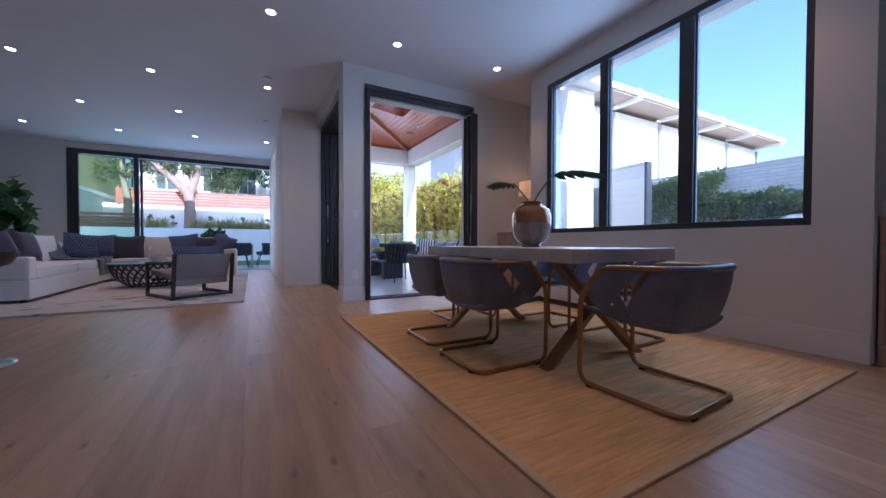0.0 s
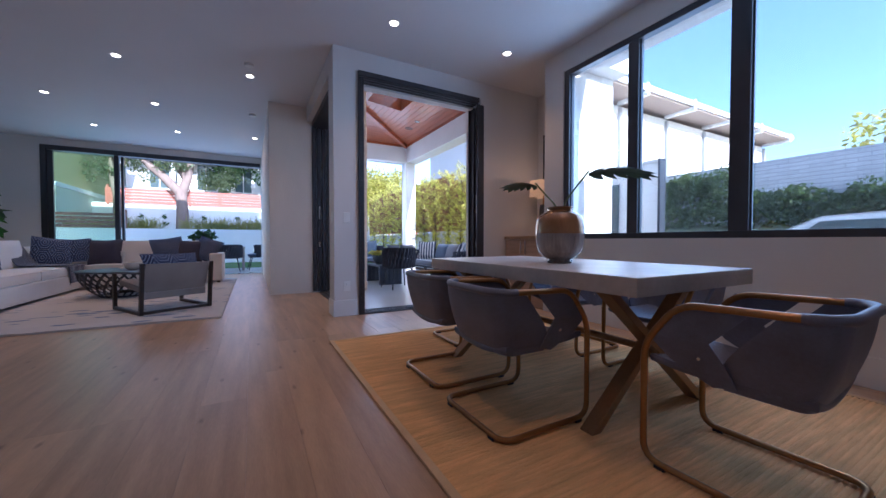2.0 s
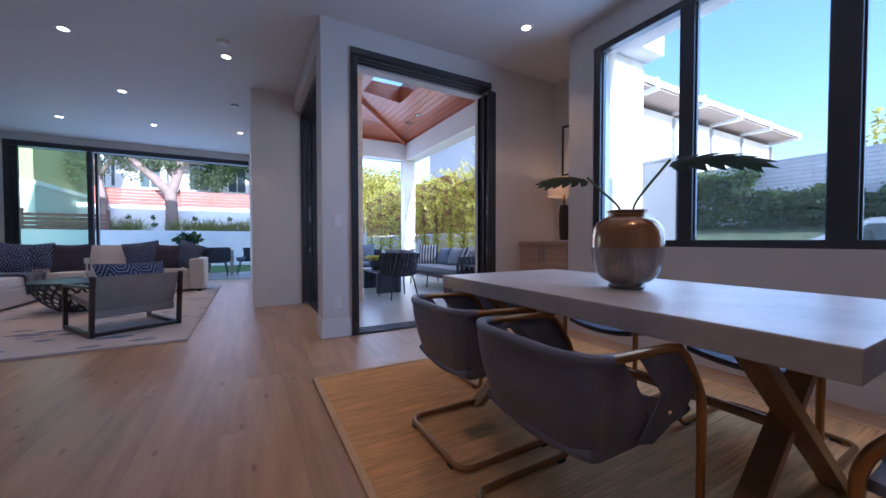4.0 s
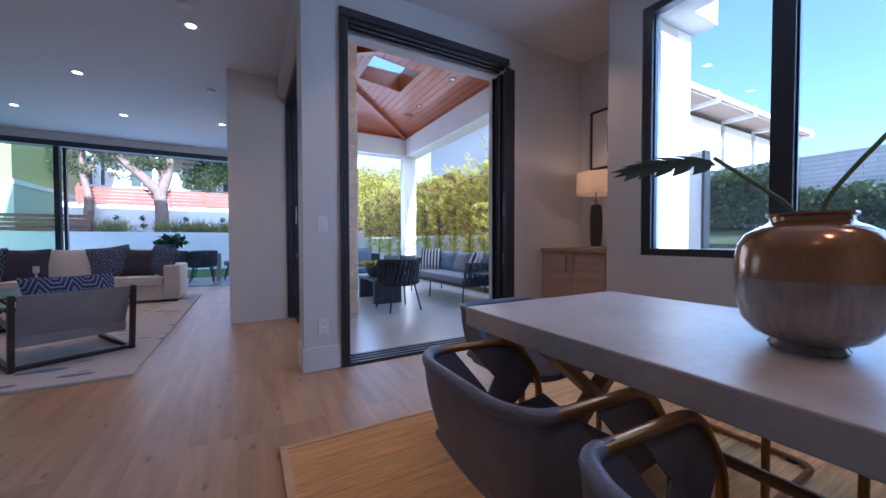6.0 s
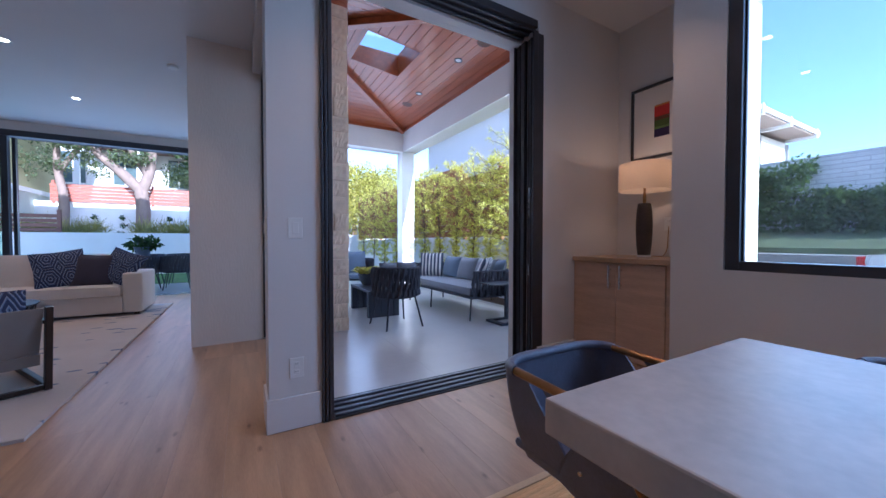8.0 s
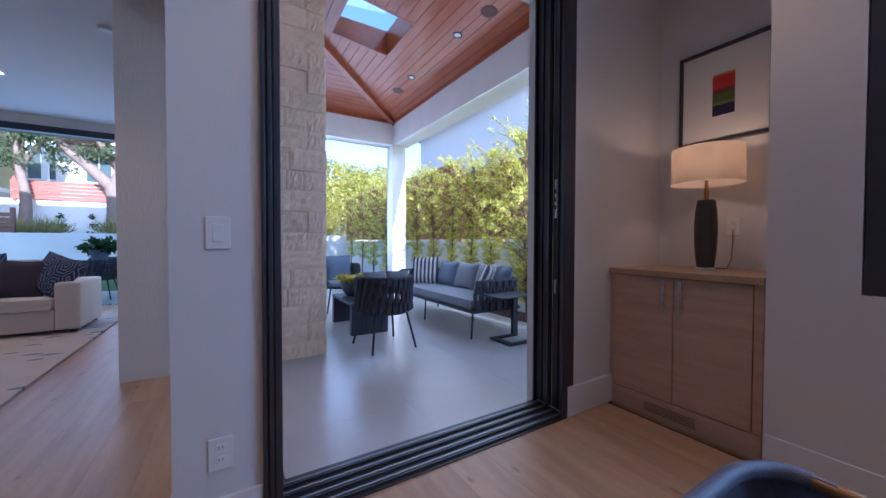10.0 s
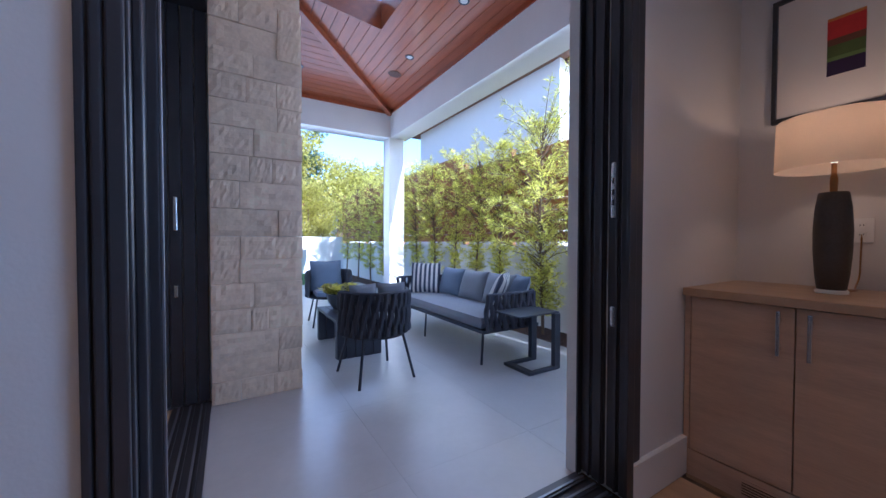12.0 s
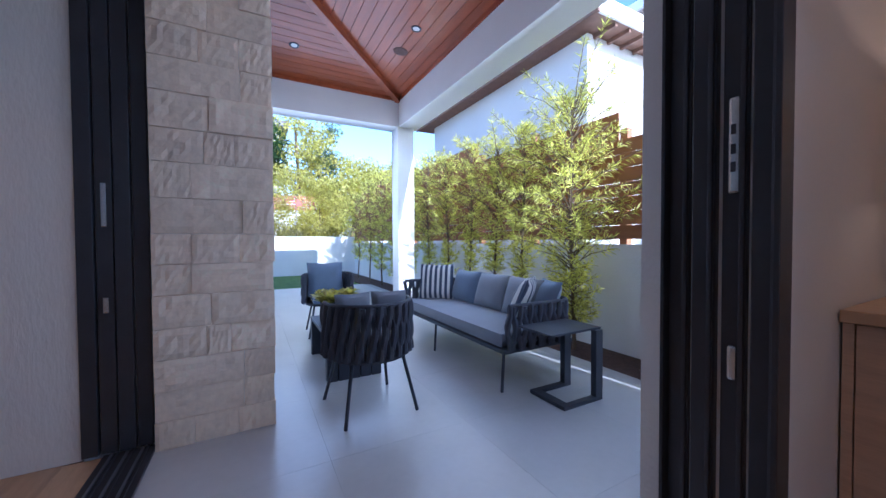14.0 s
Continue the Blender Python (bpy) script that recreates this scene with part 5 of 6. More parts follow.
sd = thing("side_table", "charcoal metal C-shaped side table beside the sofa", "table", pose(2.92, 1.42, PZ))
part("top", B(-0.11, 0.42, 0.02, 0.37, 0.545, 0.562, bev=0.003), CHARC, sd)
for x, y in ((0.34, 0.0), (0.34, 0.31)):
    part("upright", B(x, x + 0.075, y, y + 0.05, 0.03, 0.544, bev=0.003), CHARC, sd)
part("foot", B(0.0, 0.415, 0.0, 0.05, 0.0, 0.03, bev=0.003), CHARC, sd)
part("foot", B(0.0, 0.415, 0.31, 0.36, 0.0, 0.03, bev=0.003), CHARC, sd)
part("foot_bar", B(0.0, 0.075, 0.051, 0.309, 0.0, 0.03, bev=0.003), CHARC, sd)

# ---------------------------------------------------------------- terrace dining set
ot = thing("terrace_table", "pale grey outdoor dining table on the terrace", "table", pose(-1.85, 8.9, PZ))
part("tabletop", B(-0.8, 0.8, -0.42, 0.42, 0.70, 0.74, bev=0.005), CONCRETE, ot)
for x in (-0.75, 0.75):
    for y in (-0.37, 0.37):
        part("leg", B(x - 0.035, x + 0.035, y - 0.035, y + 0.035, 0, 0.70, bev=0.004), CONCRETE, ot)
c0 = rope_chair(pose(-0.68, 8.75, PZ, 0, 0, 95), BLUEC, "navy woven rope dining chair on the terrace")
for x, y, a in ((-1.45, 8.32, 2), (-2.1, 8.30, -4), (-1.5, 9.55, 180), (-2.2, 9.55, 180)):
    copy_thing(c0, pose(x, y, PZ, 0, 0, a))
pt = thing("potted_plant", "leafy green plant in a slate pot on the terrace table", "plant", pose(-2.2, 8.85, PZ + 0.741))
part("pot", lathe(bmesh.new(), [(0.12, 0), (0.17, 0.24), (0.18, 0.27), (0.165, 0.27), (0.15, 0.22), (0.02, 0.2)], 24), BLUEC, pt, smooth=True)
leaf_cloud("leaves", [(0, 0, 0.36), (0.16, 0, 0.34), (-0.16, 0.05, 0.34)], [0.2, 0.16, 0.16], 260, 0.035, 0.13, LEAF_FIG, pt, 8)

# ---------------------------------------------------------------- garden edge: fence and shrubs
def slat_fence(name, label, axis, fixed, a0, a1, z0, z1, pitch, material, posts, cover=0.965):
    f = thing(name, label, "fence")
    k, z = 0, z0
    while z + pitch * 0.965 <= z1 + 0.01:
        if axis == "y":
            part("slat", B(fixed, fixed + 0.022, a0, a1, z, z + pitch * cover, bev=0.002), material, f)
        else:
            part("slat", B(a0, a1, fixed, fixed + 0.022, z, z + pitch * cover, bev=0.002), material, f)
        z += pitch
    for p in posts:
        if axis == "y":
            part("post", B(fixed + 0.023, fixed + 0.11, p - 0.045, p + 0.045, z0 - 0.1, z1 + 0.12), material, f)
        else:
            part("post", B(p - 0.045, p + 0.045, fixed + 0.023, fixed + 0.11, z0 - 0.1, z1 + 0.12), material, f)


FL = "stepped cedar slat fence above the white garden wall"
slat_fence("garden_fence", FL, "y", 4.62, 0.8, 2.199, 1.24, 2.36, 0.16, FENCE, (0.9, 2.15))
slat_fence("garden_fence", FL, "y", 4.62, 2.20, 5.019, 1.24, 2.68, 0.16, FENCE, (3.6, 4.97))
slat_fence("garden_fence", FL, "y", 4.62, 5.02, 13.8, 1.24, 3.0, 0.16, FENCE, (8.0, 11.0, 13.7))
slat_fence("red_fence", "sunlit red-stained slat fence on the upper wall", "x", 20.8, -7.7, 9.0, 3.0, 3.84, 0.165, REDFENCE, (-7.6, -4.0, 0.0, 4.0), 0.90)
slat_fence("side_fence", "weathered brown slat fence at the yard's side", "x", 13.9, -12.0, -5.2, 0.7, 2.05, 0.15, mat("weathered_fence", (0.21, 0.105, 0.075), 0.7, var=0.3, stretch=(0.6, 6, 6), rand=0.3), (-5.25, -7.5, -9.5), 0.74)

def podocarpus(label, m, h, width, twigs, low, seed):
    """A slender stem with arching twigs; narrow leaves stand in tufts along and at the end of each twig."""
    g = np.random.default_rng(seed)
    s_ = thing("podocarpus_shrub", label, "shrub", m, "podocarpus row")
    lean = g.uniform(-0.07, 0.07, 2)
    stem = lambda z: np.array([lean[0] * z / h + 0.03 * math.sin(2.1 * z + seed), lean[1] * z / h + 0.03 * math.cos(1.7 * z + seed), z])
    part("trunk", tube(bmesh.new(), [stem(h * k / 8) for k in range(9)], [0.024 - 0.0025 * k for k in range(9)], 7), BARKD, s_, smooth=True)
    tw, lv, lf = bmesh.new(), [], []
    for k in range(twigs):
        f = low + (0.965 - low) * (k + g.random()) / twigs
        root = stem(h * f)
        reach = 1.28 * width * (0.45 + 0.55 * math.sin(math.pi * min(1.0, (1.08 - f) / (1.08 - low) * 0.95) ** 0.8)) * g.uniform(0.3, 1.3)
        if f < low + 0.22:
            reach *= 0.55
        if f > 0.93:
            reach *= 0.4
        ang = k * 2.4 + g.uniform(-0.5, 0.5)
        out = np.array([math.cos(ang) * 0.8, math.sin(ang), 0.0])
        rise = g.uniform(0.25, 0.75) + (0.35 if f > 0.85 else 0.0)
        tip = root + out * reach + np.array([0, 0, reach * rise])
        mid = (root + tip) / 2 + np.array([0, 0, 0.10 * reach])
        tube(tw, [root, mid, tip], [0.007, 0.005, 0.003], 4)
        for q in range(5):
            u = 0.35 + 0.65 * (q + g.random() * 0.6) / 5
            p = (1 - u) ** 2 * root + 2 * u * (1 - u) * mid + u * u * tip
            axis = tip - mid + np.array([0, 0, 0.06])
            axis = axis / np.linalg.norm(axis)
            for w in range(8 if q < 4 else 13):
                d = g.normal(size=3)
                d -= d @ axis * axis
                d = d / np.linalg.norm(d) + axis * g.uniform(0.25, 1.1 if q < 4 else 2.2)
                d /= np.linalg.norm(d)
                L_ = g.uniform(0.065, 0.125)
                sd = np.cross(d, g.normal(size=3)); sd /= np.linalg.norm(sd)
                o = p + axis * g.uniform(-0.03, 0.05)
                n0 = len(lv)
                bend = np.array([0, 0, -0.012])
                lv += [o, o + d * L_ * 0.5 + sd * 0.0052, o + d * L_ + bend, o + d * L_ * 0.5 - sd * 0.0052]
                lf.append((n0, n0 + 1, n0 + 2, n0 + 3))
    tagged(part("branchwork", tw, BARKD, s_), kind="stuff")
    me = bpy.data.meshes.new("leaves")
    me.from_pydata([tuple(v) for v in lv], [], lf)
    me.materials.append(LEAF_POD)
    new("leaves", me).parent = s_
    return s_


rs = random.Random(11)
for i, (y, h, w, n_, low) in enumerate(((2.5, 2.93, 0.58, 230, 0.08), (3.35, 2.9, 0.36, 95, 0.22), (4.02, 2.75, 0.38, 95, 0.26), (4.7, 2.95, 0.34, 88, 0.24), (5.45, 2.85, 0.37, 90, 0.20), (6.3, 3.0, 0.40, 95, 0.20), (7.2, 2.95, 0.42, 100, 0.16), (8.2, 3.0, 0.45, 110, 0.10), (9.3, 3.2, 0.48, 100, 0.12), (10.5, 3.1, 0.5, 90, 0.2), (11.7, 2.9, 0.5, 90, 0.2))):
    podocarpus("slender podocarpus shrub with narrow yellow-green leaves by the fence", pose(4.22 + rs.uniform(-0.05, 0.05), y, -0.04), h, w, n_, low, 40 + i)
for i, (x, h) in enumerate(((1.6, 2.6), (2.5, 3.2), (3.4, 2.9), (4.0, 2.4))):
    s = thing("podocarpus_shrub", "sunlit podocarpus shrub beyond the low garden wall", "shrub", pose(x, 14.6, 0.6), "podocarpus row")
    part("trunk", tube(bmesh.new(), [(0, 0, 0), (0, 0, h)], [0.03, 0.008], 6), BARKD, s)
    cs = [(rs.uniform(-0.5, 0.5), rs.uniform(-0.4, 0.4), 0.6 + (h - 0.6) * rs.random()) for k in range(20)]
    leaf_cloud("leaves", cs, [0.32] * 20, 3600, 0.014, 0.16, LEAF_YL, s, 70 + i, -0.1)


def tree(label, base, limbs, crown, crad, count, leaf, lw, ll, seed, bark=BARK):
    t = thing("tree", label, "tree", pose(*base))
    for k, (pts, r0, r1) in enumerate(limbs):
        pts = rounded(pts, 0.5, 4)
        part("trunk" if k == 0 else "limb", tube(bmesh.new(), pts, [r0 + (r1 - r0) * i / (len(pts) - 1) for i in range(len(pts))], 10), bark, t, smooth=True)
    leaf_cloud("crown", crown, crad, count, lw, ll, leaf, t, seed)


rs = random.Random(3)
blob = lambda n_, x, y, z, w, d, h: [(x + rs.uniform(-w, w), y + rs.uniform(-d, d), z + rs.uniform(-h, h)) for _ in range(n_)]
tree("large pale-barked forked tree in the raised bed", (-4.3, 20.2, 1.2),
     [([(0, 0, 0), (0.05, 0, 1.4), (-0.05, 0, 2.6)], 0.30, 0.27), ([(-0.05, 0, 2.4), (-0.9, 0.1, 3.4), (-1.8, 0.2, 4.2), (-2.2, 0.3, 6.5)], 0.25, 0.12), ([(0.0, 0, 2.4), (0.35, 0, 3.4), (0.5, 0, 5.0), (0.9, 0, 7)], 0.24, 0.12), ([(0.2, 0, 3.2), (-0.5, -0.2, 4.6), (-0.6, 0, 6.6)], 0.15, 0.08)],
     blob(26, 0.5, 0.0, 6.2, 3.4, 1.6, 1.5) + blob(14, -0.4, -0.3, 4.6, 2.4, 0.5, 0.7), [0.6] * 26 + [0.42] * 14, 5600, LEAF_OL, 0.04, 0.13, 1)
tree("slim pale-barked tree in the raised bed", (-7.1, 20.1, 1.2),
     [([(0, 0, 0), (0.1, 0, 1.8), (-0.15, 0, 3.4), (-0.05, 0, 6.5)], 0.2, 0.1), ([(-0.1, 0, 3.0), (0.8, 0, 4.6), (1.0, 0, 6.0)], 0.1, 0.05)],
     blob(22, -0.4, 0.0, 4.8, 1.9, 1.0, 1.0) + blob(10, -1.0, 0, 3.6, 0.8, 0.5, 0.6) + blob(10, 0.9, 0, 3.9, 0.8, 0.4, 0.7), [0.5] * 32 + [0.36] * 10, 4600, LEAF_OL, 0.035, 0.12, 2)
tree("dense dark green tree behind the red fence", (0.3, 24.5, 1.2), [([(0, 0, 0), (0.1, 0, 2.5), (0, 0, 5)], 0.25, 0.12)],
     blob(30, -0.4, 0, 5.9, 3.2, 1.6, 1.7), [0.9] * 30, 9000, LEAF_DK, 0.07, 0.19, 3, BARKD)
tree("rounded grey-green shrub tree above the red fence", (-2.6, 22.2, 1.2), [([(0, 0, 0), (0, 0, 2.6)], 0.15, 0.08)], blob(16, 0, 0, 3.5, 1.0, 0.6, 0.55), [0.5] * 16, 2600, LEAF_OL, 0.03, 0.12, 4, BARKD)
for i, (x, y, h, lf) in enumerate(((7.5, 24, 7.2, LEAF_YL), (10.5, 27, 7.6, LEAF_YL), (5.6, 29, 11.5, LEAF_OL), (13.5, 26, 6.0, LEAF_YL), (3.6, 25, 11.0, LEAF_YL), (6.0, 20, 5.2, LEAF_YL))):
    tree("sunlit yellow-green tree beyond the garden", (x, y, 0.0), [([(0, 0, 0), (0.2, 0, h * 0.4), (0, 0, h * 0.8)], 0.22, 0.08)],
         blob(24, 0, 0, h * 0.68, 1.9, 1.5, h * 0.26), [0.8] * 24, 6500, lf, 0.05, 0.2, 20 + i, BARKD)
for i, (x, z, w) in enumerate(((-6.9, 1.25, 0.7), (-5.6, 1.25, 0.8), (-3.2, 1.25, 0.9), (-2.0, 1.25, 0.8), (-0.6, 1.25, 0.8), (0.8, 1.25, 0.8), (2.4, 1.25, 0.8))):
    for k in range(3):
        g_ = leaf_cloud("ornamental_grass", [(x + 0.5 * k, 14.6 + 0.5 * (k % 2), z + 0.12)], [0.34], 420, 0.007, 0.42, STRAW, None, 90 + i * 3 + k, -1.1)
        tagged(g_, "tufted straw-green ornamental grass in the raised bed", "grass", "grass tufts")
structure("raised_bed", B(-14, 4.5, 13.86, 20.9, -0.1, 1.22), SOIL)
structure("upper_wall", B(-15, 14, 20.9, 21.2, 0.0, 3.0), STUCCO, "tall white stucco wall below the red fence")
for i, x in enumerate((-6.2, -5.2, -3.3, -1.6, -0.2)):
    v_ = leaf_cloud("climbing_vine", [(x, 20.75, 1.5), (x + 0.05, 20.75, 1.9), (x, 20.75, 2.3)], [0.16, 0.14, 0.1], 150, 0.03, 0.09, LEAF_DK, None, 130 + i)
    tagged(v_, "small dark vine climbing the white wall", "vine", "wall vines")

# ---------------------------------------------------------------- buildings around
SIDING_G = mat("olive_siding", (0.42, 0.39, 0.20), 0.7, var=0.06, scale=1, stretch=(0.3, 0.3, 8))
SIDING_P = mat("pale_green_siding", (0.66, 0.68, 0.58), 0.7, var=0.05)
WINDK = mat("far_window_glass", (0.10, 0.14, 0.15), 0.12, var=0.2)
ROOFM = mat("grey_roof", (0.20, 0.19, 0.18), 0.9, var=0.15)
WHITEB = mat("white_render", (0.86, 0.85, 0.84), 0.8, var=0.04, scale=0.6)
BROWN = mat("brown_eaves", (0.22, 0.12, 0.08), 0.7, var=0.2)


def window_part(parent, bx, axis):
    """A framed window set on a facade; bx: a0, a1, z0, z1 on the plane."""
    a0, a1, z0, z1, p = bx
    t = 0.09
    mk = (lambda q0, q1, r0, r1, d0, d1: B(q0, q1, p - d1, p - d0, r0, r1)) if axis == "x" else (lambda q0, q1, r0, r1, d0, d1: B(p - d1, p - d0, q0, q1, r0, r1))
    w = part("window", mk(a0, a1, z0, z1, 0.002, 0.03), WINDK, parent)
    for q in ((a0 - t, a1 + t, z1, z1 + t), (a0 - t, a1 + t, z0 - t, z0), (a0 - t, a0, z0, z1), (a1, a1 + t, z0, z1), ((a0 + a1) / 2 - 0.03, (a0 + a1) / 2 + 0.03, z0, z1)):
        part("frame", mk(*q, 0.002, 0.07), WHITEB, w)


gh = thing("green_house", "olive-green sided two-storey house beyond the side fence", "house")
part("wall", B(-18, -8.3, 17.0, 24.0, 3.45, 8.2), SIDING_G, gh)
part("lower_wall", B(-18, -8.25, 16.95, 24.0, 0.0, 3.3), SIDING_P, gh)
part("band", B(-18, -8.2, 16.9, 24.0, 3.3, 3.5), WHITEB, gh)
part("roof", B(-18.5, -7.9, 16.5, 24.5, 8.2, 8.5), ROOFM, gh)
window_part(gh, (-9.6, -8.8, 3.75, 5.4, 16.99), "x"); window_part(gh, (-11.4, -10.4, 3.75, 5.4, 16.99), "x")

bh = thing("white_house", "white two-storey house with porch behind the trees", "house")
part("wall", B(-16, 3, 30, 38, 0, 10), WHITEB, bh)
part("roof", B(-16.6, 3.6, 29.2, 38.5, 10, 10.5), ROOFM, bh)
part("porch_roof", B(-9, 0, 27.6, 30, 7.3, 7.6), BROWN, bh)
for x in (-8.8, -5.8, -2.8, -0.2):
    part("porch_post", B(x - 0.12, x + 0.12, 27.7, 27.95, 3.0, 7.3), WHITEB, bh)
for x in (-12.5, -10.2, -7.6, -4.6, -2.0):
    window_part(bh, (x, x + 1.2, 5.0, 7.0, 29.99), "x")

nb = thing("neighbour_house", "white neighbour house with brown open eaves behind the fence", "house")
part("wall", B(6.6, 9.2, 4.25, 10.6, 0, 5.150), WHITEB, nb)
part("corner_board", B(6.57, 6.70, 4.22, 4.34, 0, 5.140), WHITEB, nb)
part("soffit", B(6.25, 9.3, 3.75, 11.2, 5.160, 5.220), BROWN, nb)
part("fascia", B(6.20, 6.25, 3.7, 11.25, 5.15, 5.320), BROWN, nb)
part("fascia", B(6.25, 9.3, 3.7, 3.75, 5.15, 5.320), WHITEB, nb)
part("roof", B(6.18, 9.3, 3.68, 11.3, 5.320, 5.420), WHITEB, nb)
for k in range(6):
    part("rafter", B(6.75 + 0.4 * k, 6.81 + 0.4 * k, 3.77, 4.24, 5.080, 5.158), BROWN, nb)

lb = thing("long_house", "long white house with flat bracketed roof across the drive", "house")
part("wall", B(10.5, 28.6, 6.0, 12.0, 0, 7.06), WHITEB, lb)
part("roof", B(10.0, 29.4, 4.7, 12.5, 7.32, 7.56), WHITEB, lb)
part("soffit", B(10.1, 29.3, 4.80, 12.4, 7.24, 7.319), mat("pale_soffit", (0.42, 0.33, 0.27), 0.8, var=0.15, stretch=(1, 8, 1)), lb)
for x in (10.4, 13.9, 17.6, 21.2, 24.7, 28.7):
    part("roof_beam", B(x - 0.10, x + 0.10, 4.62, 6.0, 7.08, 7.239), WHITEB, lb)
    part("beam_end", B(x - 0.09, x + 0.09, 4.62, 4.69, 7.241, 7.60), WHITEB, lb)
    part("downspout", B(x - 0.06, x + 0.06, 5.86, 6.0, 0.0, 6.97), mat("grey_downspout", (0.45, 0.45, 0.46), 0.6), lb)
gw = thing("side_wall", "low white plank-clad wall with a dark door", "wall")
part("wall", B(8.53, 8.70, 1.04, 5.5, -0.1, 3.0), WHITEB, gw)
for k in range(15):
    part("siding_board", B(8.50, 8.529, 1.04, 5.5, -0.08 + 0.205 * k, 0.112 + 0.205 * k, bev=0.004), WHITEB, gw)
part("corner_board", B(8.47, 8.72, 0.98, 1.038, -0.1, 3.08), CHARC, gw)
part("cap", B(8.46, 8.74, 1.039, 5.6, 3.001, 3.07), WHITEB, gw)
part("door", B(8.46, 8.499, 2.15, 2.95, 0.5, 2.55), WINDK, gw, "dark grey door")
for k in range(5):
    part("door_panel", B(8.452, 8.459, 2.22, 2.88, 0.6 + 0.38 * k, 0.93 + 0.38 * k), WINDK, gw)

# ivy over the block wall
rg2 = random.Random(9)
cs, rr = [], []
for k in range(420):
    y = rg2.uniform(-9.0, 3.1)
    top = (2.95 if y > 0.6 else 2.15) + 0.35 * noise.noise(Vector((y * 1.1, 0, 3)))
    cs.append((11.86 - rg2.uniform(0, 0.12), y, 1.3 + rg2.random() ** 0.8 * (top - 1.3))); rr.append(rg2.uniform(0.2, 0.4))
iv = leaf_cloud("ivy", cs, rr, 46000, 0.034, 0.085, LEAF_IVY, None, 77)
tagged(iv, "dense green ivy hanging over the white block wall", "ivy", "", "stuff")
b_ = B(10.7, 11.99, -30, 3, -0.09, 1.44)
for v in b_.verts:
    if v.co.z > 1 and v.co.x < 11:
        v.co.z = 0.99
structure("verge", b_, mat("verge_grass", (0.10, 0.125, 0.06), 0.95, var=0.5, scale=5, fine=90, bump=0.9, bump_scale=60), "sloping green grass verge below the ivy")
structure("kerb_strip", B(9.9, 10.699, -30, 3, -0.09, 0.86), CONC)
for x, y, h in ((18.0, -1.0, 5.6), (20.5, -3.0, 5.2)):
    tree("thin yellow-leaved tree beyond the block wall", (x, y, 0), [([(0, 0, 0), (0.1, 0, h * 0.8)], 0.12, 0.04)], blob(10, 0, 0, h * 0.8, 0.7, 0.7, 0.8), [0.4] * 10, 500, LEAF_YL, 0.05, 0.2, int(x * 3), BARKD)

# parked car: tail towards +y
car = thing("car", "silver-white parked saloon car on the drive", "car", pose(8.5, -3.1, -0.06))
prof = [(-2.2, 0.35), (-2.25, 0.6), (-2.1, 0.78), (-1.1, 0.92), (-0.45, 1.38), (0.2, 1.47), (0.95, 1.42), (1.65, 1.05), (2.15, 1.0), (2.25, 0.65), (2.2, 0.35)]
b_ = bmesh.new()
secs = []
for wx, k in ((-0.86, 0.0), (-0.90, 1.0), (0.90, 1.0), (0.86, 0.0)):
    secs.append([b_.verts.new((wx * (1 - 0.22 * max(0, z - 0.9) / 0.55), y * (0.985 if k == 0 else 1), z)) for y, z in prof])
for a, q in zip(secs, secs[1:]):
    for i in range(len(prof)):
        b_.faces.new((a[i], a[(i + 1) % len(prof)], q[(i + 1) % len(prof)], q[i]))
b_.faces.new(secs[0]); b_.faces.new(secs[-1][::-1])
bmesh.ops.recalc_face_normals(b_, faces=b_.faces)
part("body", b_, mat("car_paint", (0.62, 0.64, 0.68), 0.2, metal=0.3, var=0.02, coat=0.8), car)
for s in (-1, 1):
    for y0, y1 in ((-0.75, 0.15), (0.22, 1.2)):
        b_ = bmesh.new()
        q = [(y0 - (0.0 if y0 > 0 else 0.1), 0.95), (y1 + (0.12 if y0 > 0 else 0), 0.97), (y1 - (0.25 if y0 > 0 else 0), 1.33), (y0 + (0.4 if y0 < 0 else 0), 1.35)]
        b_.faces.new([b_.verts.new((s * (0.905 - 0.2 * max(0, z - 0.9) / 0.55), y, z)) for y, z in q])
        bmesh.ops.solidify(b_, geom=b_.faces[:], thickness=0.01)
        part("side_window", b_, WINDK, car)
    for y in (-1.45, 1.4):
        wl = part("wheel", lathe(bmesh.new(), [(0.2, -0.1), (0.32, -0.1), (0.335, -0.06), (0.335, 0.06), (0.32, 0.1), (0.2, 0.1)], 28, Matrix.Translation((s * 0.82, y, 0.335)) @ Matrix.Rotation(math.pi / 2, 4, "Y")), CHARC, car, smooth=True)
        part("rim", lathe(bmesh.new(), [(0.06, 0.0), (0.21, 0.0)], 20, Matrix.Translation((s * 0.93, y, 0.335)) @ Matrix.Rotation(math.pi / 2, 4, "Y")), CHROME, wl)
    part("tail_light", B(s * 0.78 - 0.1, s * 0.78 + 0.1, 2.17, 2.26, 0.78, 0.98, bev=0.02), mat("tail_light_red", (0.45, 0.01, 0.01), 0.2), car)

# ---------------------------------------------------------------- pieces: stones, tiles, floor boards
rp = random.Random(21)


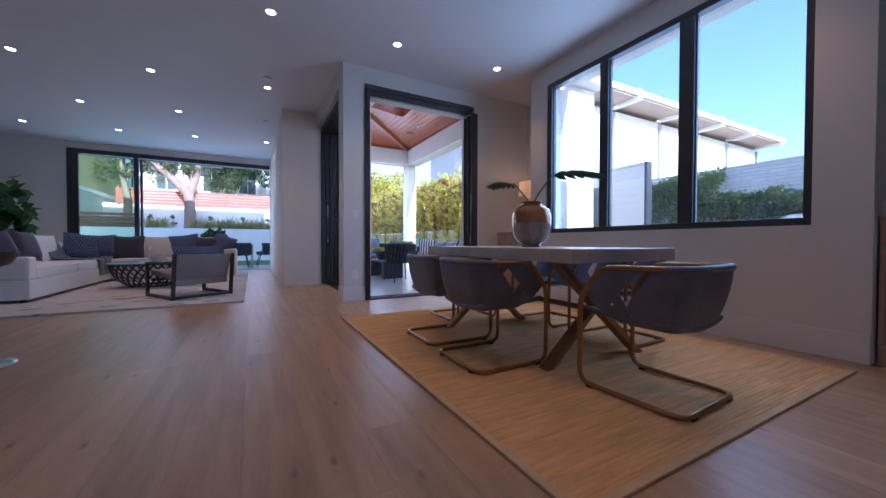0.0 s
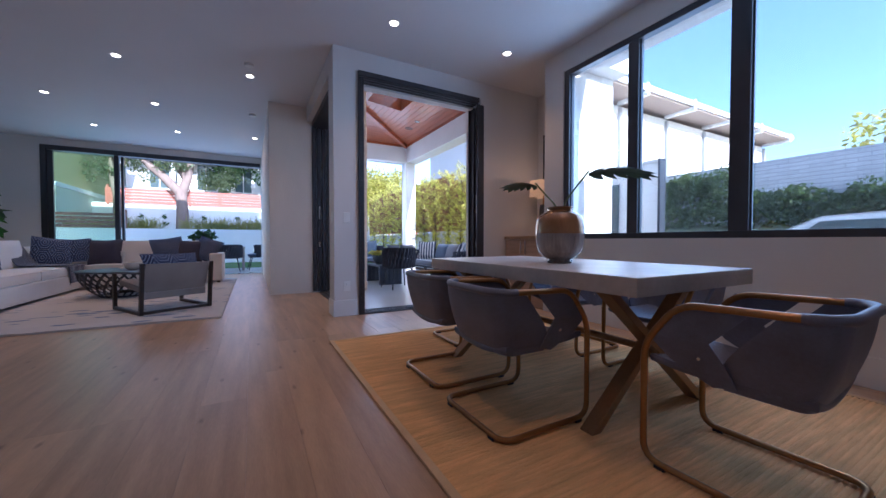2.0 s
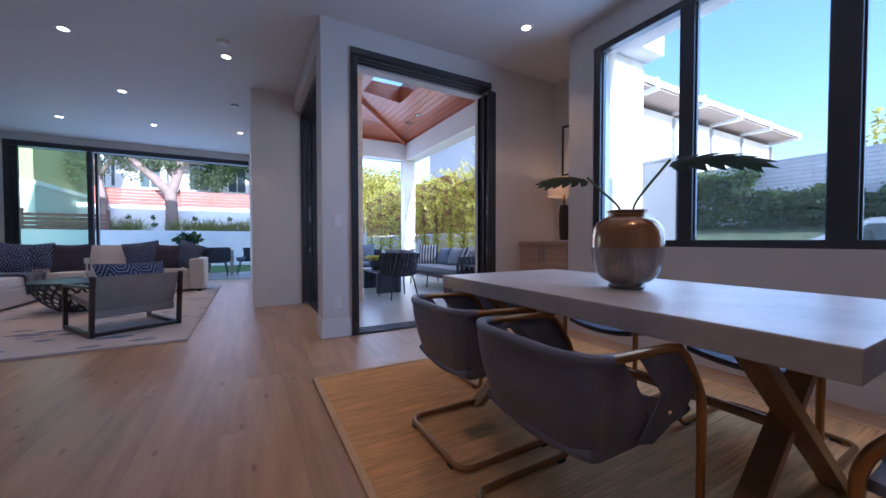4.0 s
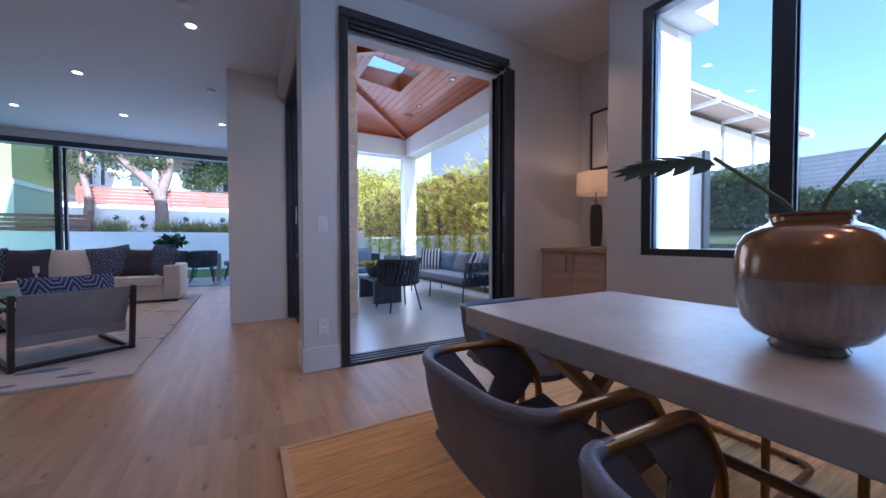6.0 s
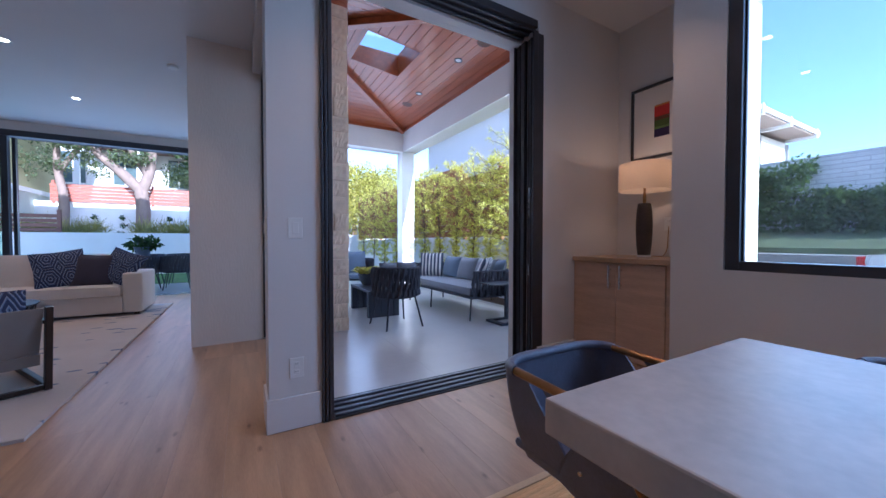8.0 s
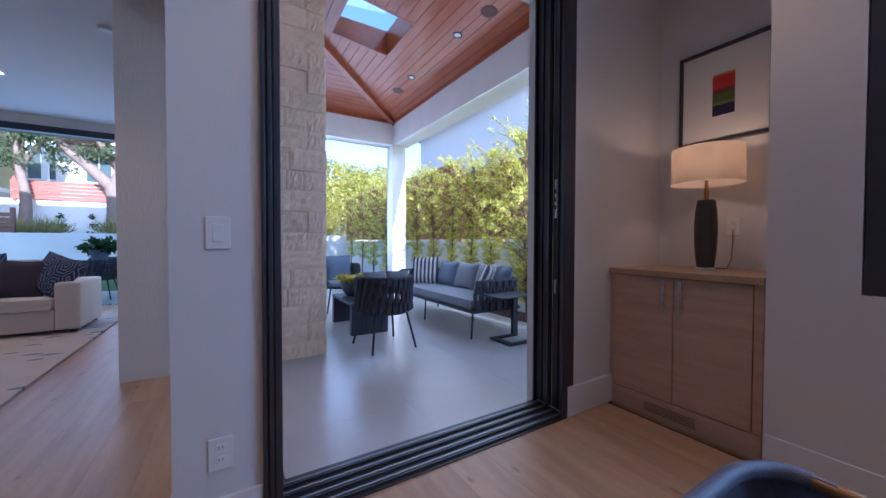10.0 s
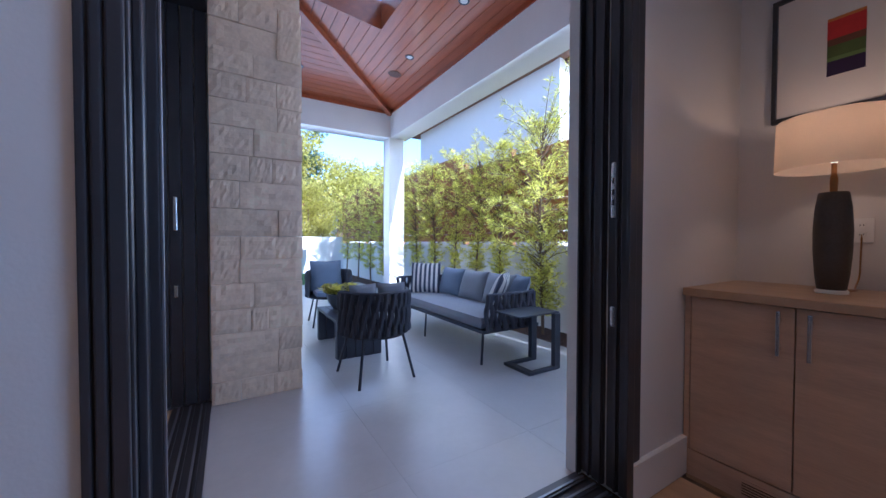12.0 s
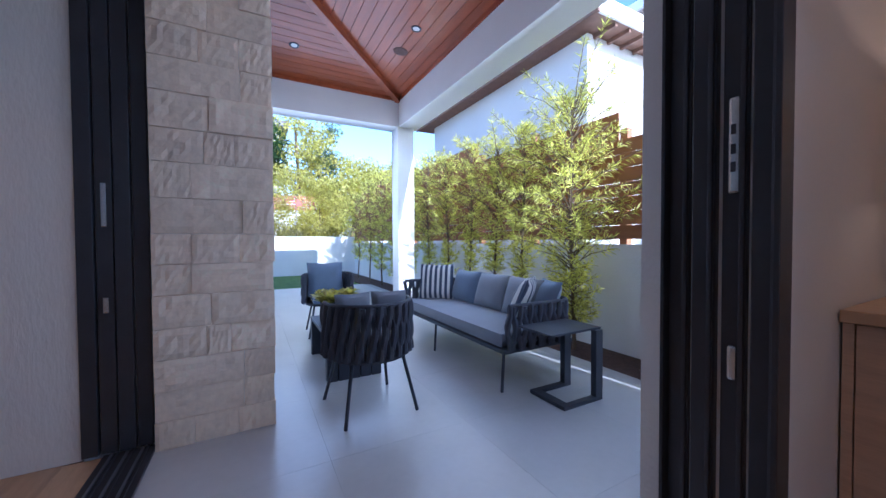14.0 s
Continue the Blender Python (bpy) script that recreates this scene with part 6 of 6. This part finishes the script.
def stone_mesh(w, h, d, seed):
    b_ = bmesh.new()
    nx, nz = 9, 5
    g = [[b_.verts.new((w * i / nx, 0 if (i in (0, nx) or k in (0, nz)) else -d - 0.010 * noise.noise(Vector((i * 0.7 + seed * 3, k * 0.9, seed))) - 0.005 * noise.noise(Vector((i * 1.9, k * 2.1, seed * 2))), h * k / nz)) for k in range(nz + 1)] for i in range(nx + 1)]
    for i in (0, nx):
        for k in range(nz + 1):
            g[i][k].co.y = -d * 0.88 - 0.005 * noise.noise(Vector((i, k, seed)))
    for k in (0, nz):
        for i in range(nx + 1):
            g[i][k].co.y = -d * 0.88 - 0.005 * noise.noise(Vector((i, k, seed + 3)))
    for i in range(nx):
        for k in range(nz):
            b_.faces.new((g[i][k], g[i + 1][k], g[i + 1][k + 1], g[i][k + 1]))
    rim = [g[i][0] for i in range(nx + 1)] + [g[nx][k] for k in range(1, nz + 1)] + [g[i][nz] for i in range(nx - 1, -1, -1)] + [g[0][k] for k in range(nz - 1, 0, -1)]
    back = [b_.verts.new((v.co.x, 0.03, v.co.z)) for v in rim]
    for j in range(len(rim)):
        b_.faces.new((rim[j - 1], rim[j], back[j], back[j - 1]))
    bmesh.ops.recalc_face_normals(b_, faces=b_.faces)
    return mesh_of("stone", b_, LIMESTONE)


stone_wall = tagged(new("wall_stone"), "split-face cream limestone cladding on the patio wall", "wall", "", "structure")
z, row = -0.03, 0
while z < 4.2:
    h = rp.choice((0.185, 0.20, 0.215))
    x, x1 = 0.435, 1.085 + rp.uniform(-0.008, 0.01)
    cuts = [x] + ([x + (x1 - x) * rp.uniform(0.22, 0.42), x + (x1 - x) * rp.uniform(0.6, 0.82)] if row % 3 == 0 else [x + (x1 - x) * rp.choice((0.3, 0.45, 0.62, 0.72))]) + [x1]
    for a, q in zip(cuts, cuts[1:]):
        o = new("stone", stone_mesh(q - a - 0.003, h - 0.003, 0.05 + rp.uniform(-0.012, 0.012), rp.random() * 50))
        o.parent = stone_wall
        o.location = (a, 2.29, z)
    z += h
    row += 1

tile_floor = tagged(new("patio_floor"), "large pale grey porcelain floor tiles", "floor", "", "structure")
TW = 0.9
tmesh = {}
for i in range(5):
    for j in range(12):
        x0, y0 = 0.43 + TW * i, 0.30 + TW * j - 0.45
        xa, xb, ya, yb = max(0.43, x0), min(3.80, x0 + TW), max(0.302, y0), min(9.75, y0 + TW)
        if xb - xa < 0.05 or yb - ya < 0.05:
            continue
        key = (round(xb - xa, 3), round(yb - ya, 3))
        if key not in tmesh:
            tmesh[key] = mesh_of("tile", B(0.0004, key[0] - 0.0004, 0.0004, key[1] - 0.0004, 0, 0.016, bev=0.0003), PORC)
        o = new("tile", tmesh[key])
        o.parent, o.location = tile_floor, (xa, ya, -0.026)

oak_floor = tagged(new("floor"), "wide warm oak floor boards", "floor", "", "structure")
BW_ = 0.232
bmesh_of = {}


def oak_board(x0, x1, y0, y1):
    key = (round(x1 - x0, 3), round(y1 - y0, 2))
    if key not in bmesh_of:
        bmesh_of[key] = mesh_of("board", B(0.0003, key[0] - 0.0003, 0.0003, key[1] - 0.0003, 0, 0.02, bev=0.0005), OAK)
    o = new("board", bmesh_of[key])
    o.parent, o.location = oak_floor, (x0, y0, -0.0205)


i, x = 0, -6.7
while x < 2.56:
    x1 = min(x + BW_, 2.64)
    y = -7.0 - rp.choice((0.0, 0.4, 0.8, 1.2, 1.6))
    y_end = 7.03
    if x >= 0.43 - BW_ * 0.2:
        y_end = -0.012
    elif x1 > 0.19:
        y_end = 0.0
    while y < y_end - 0.02:
        L = rp.choice((1.8, 2.2, 2.6))
        ya, yb = max(-7.0, y), min(y_end, y + L)
        if yb - ya > 0.02:
            oak_board(x, x1, ya, yb)
        y += L
    i += 1
    x = x1
oak_board(0.02, 0.19, 0.31, 2.30)
oak_board(2.64, 3.31, -0.9, -0.01)
oak_board(2.64, 3.31, -5.1, -4.2)
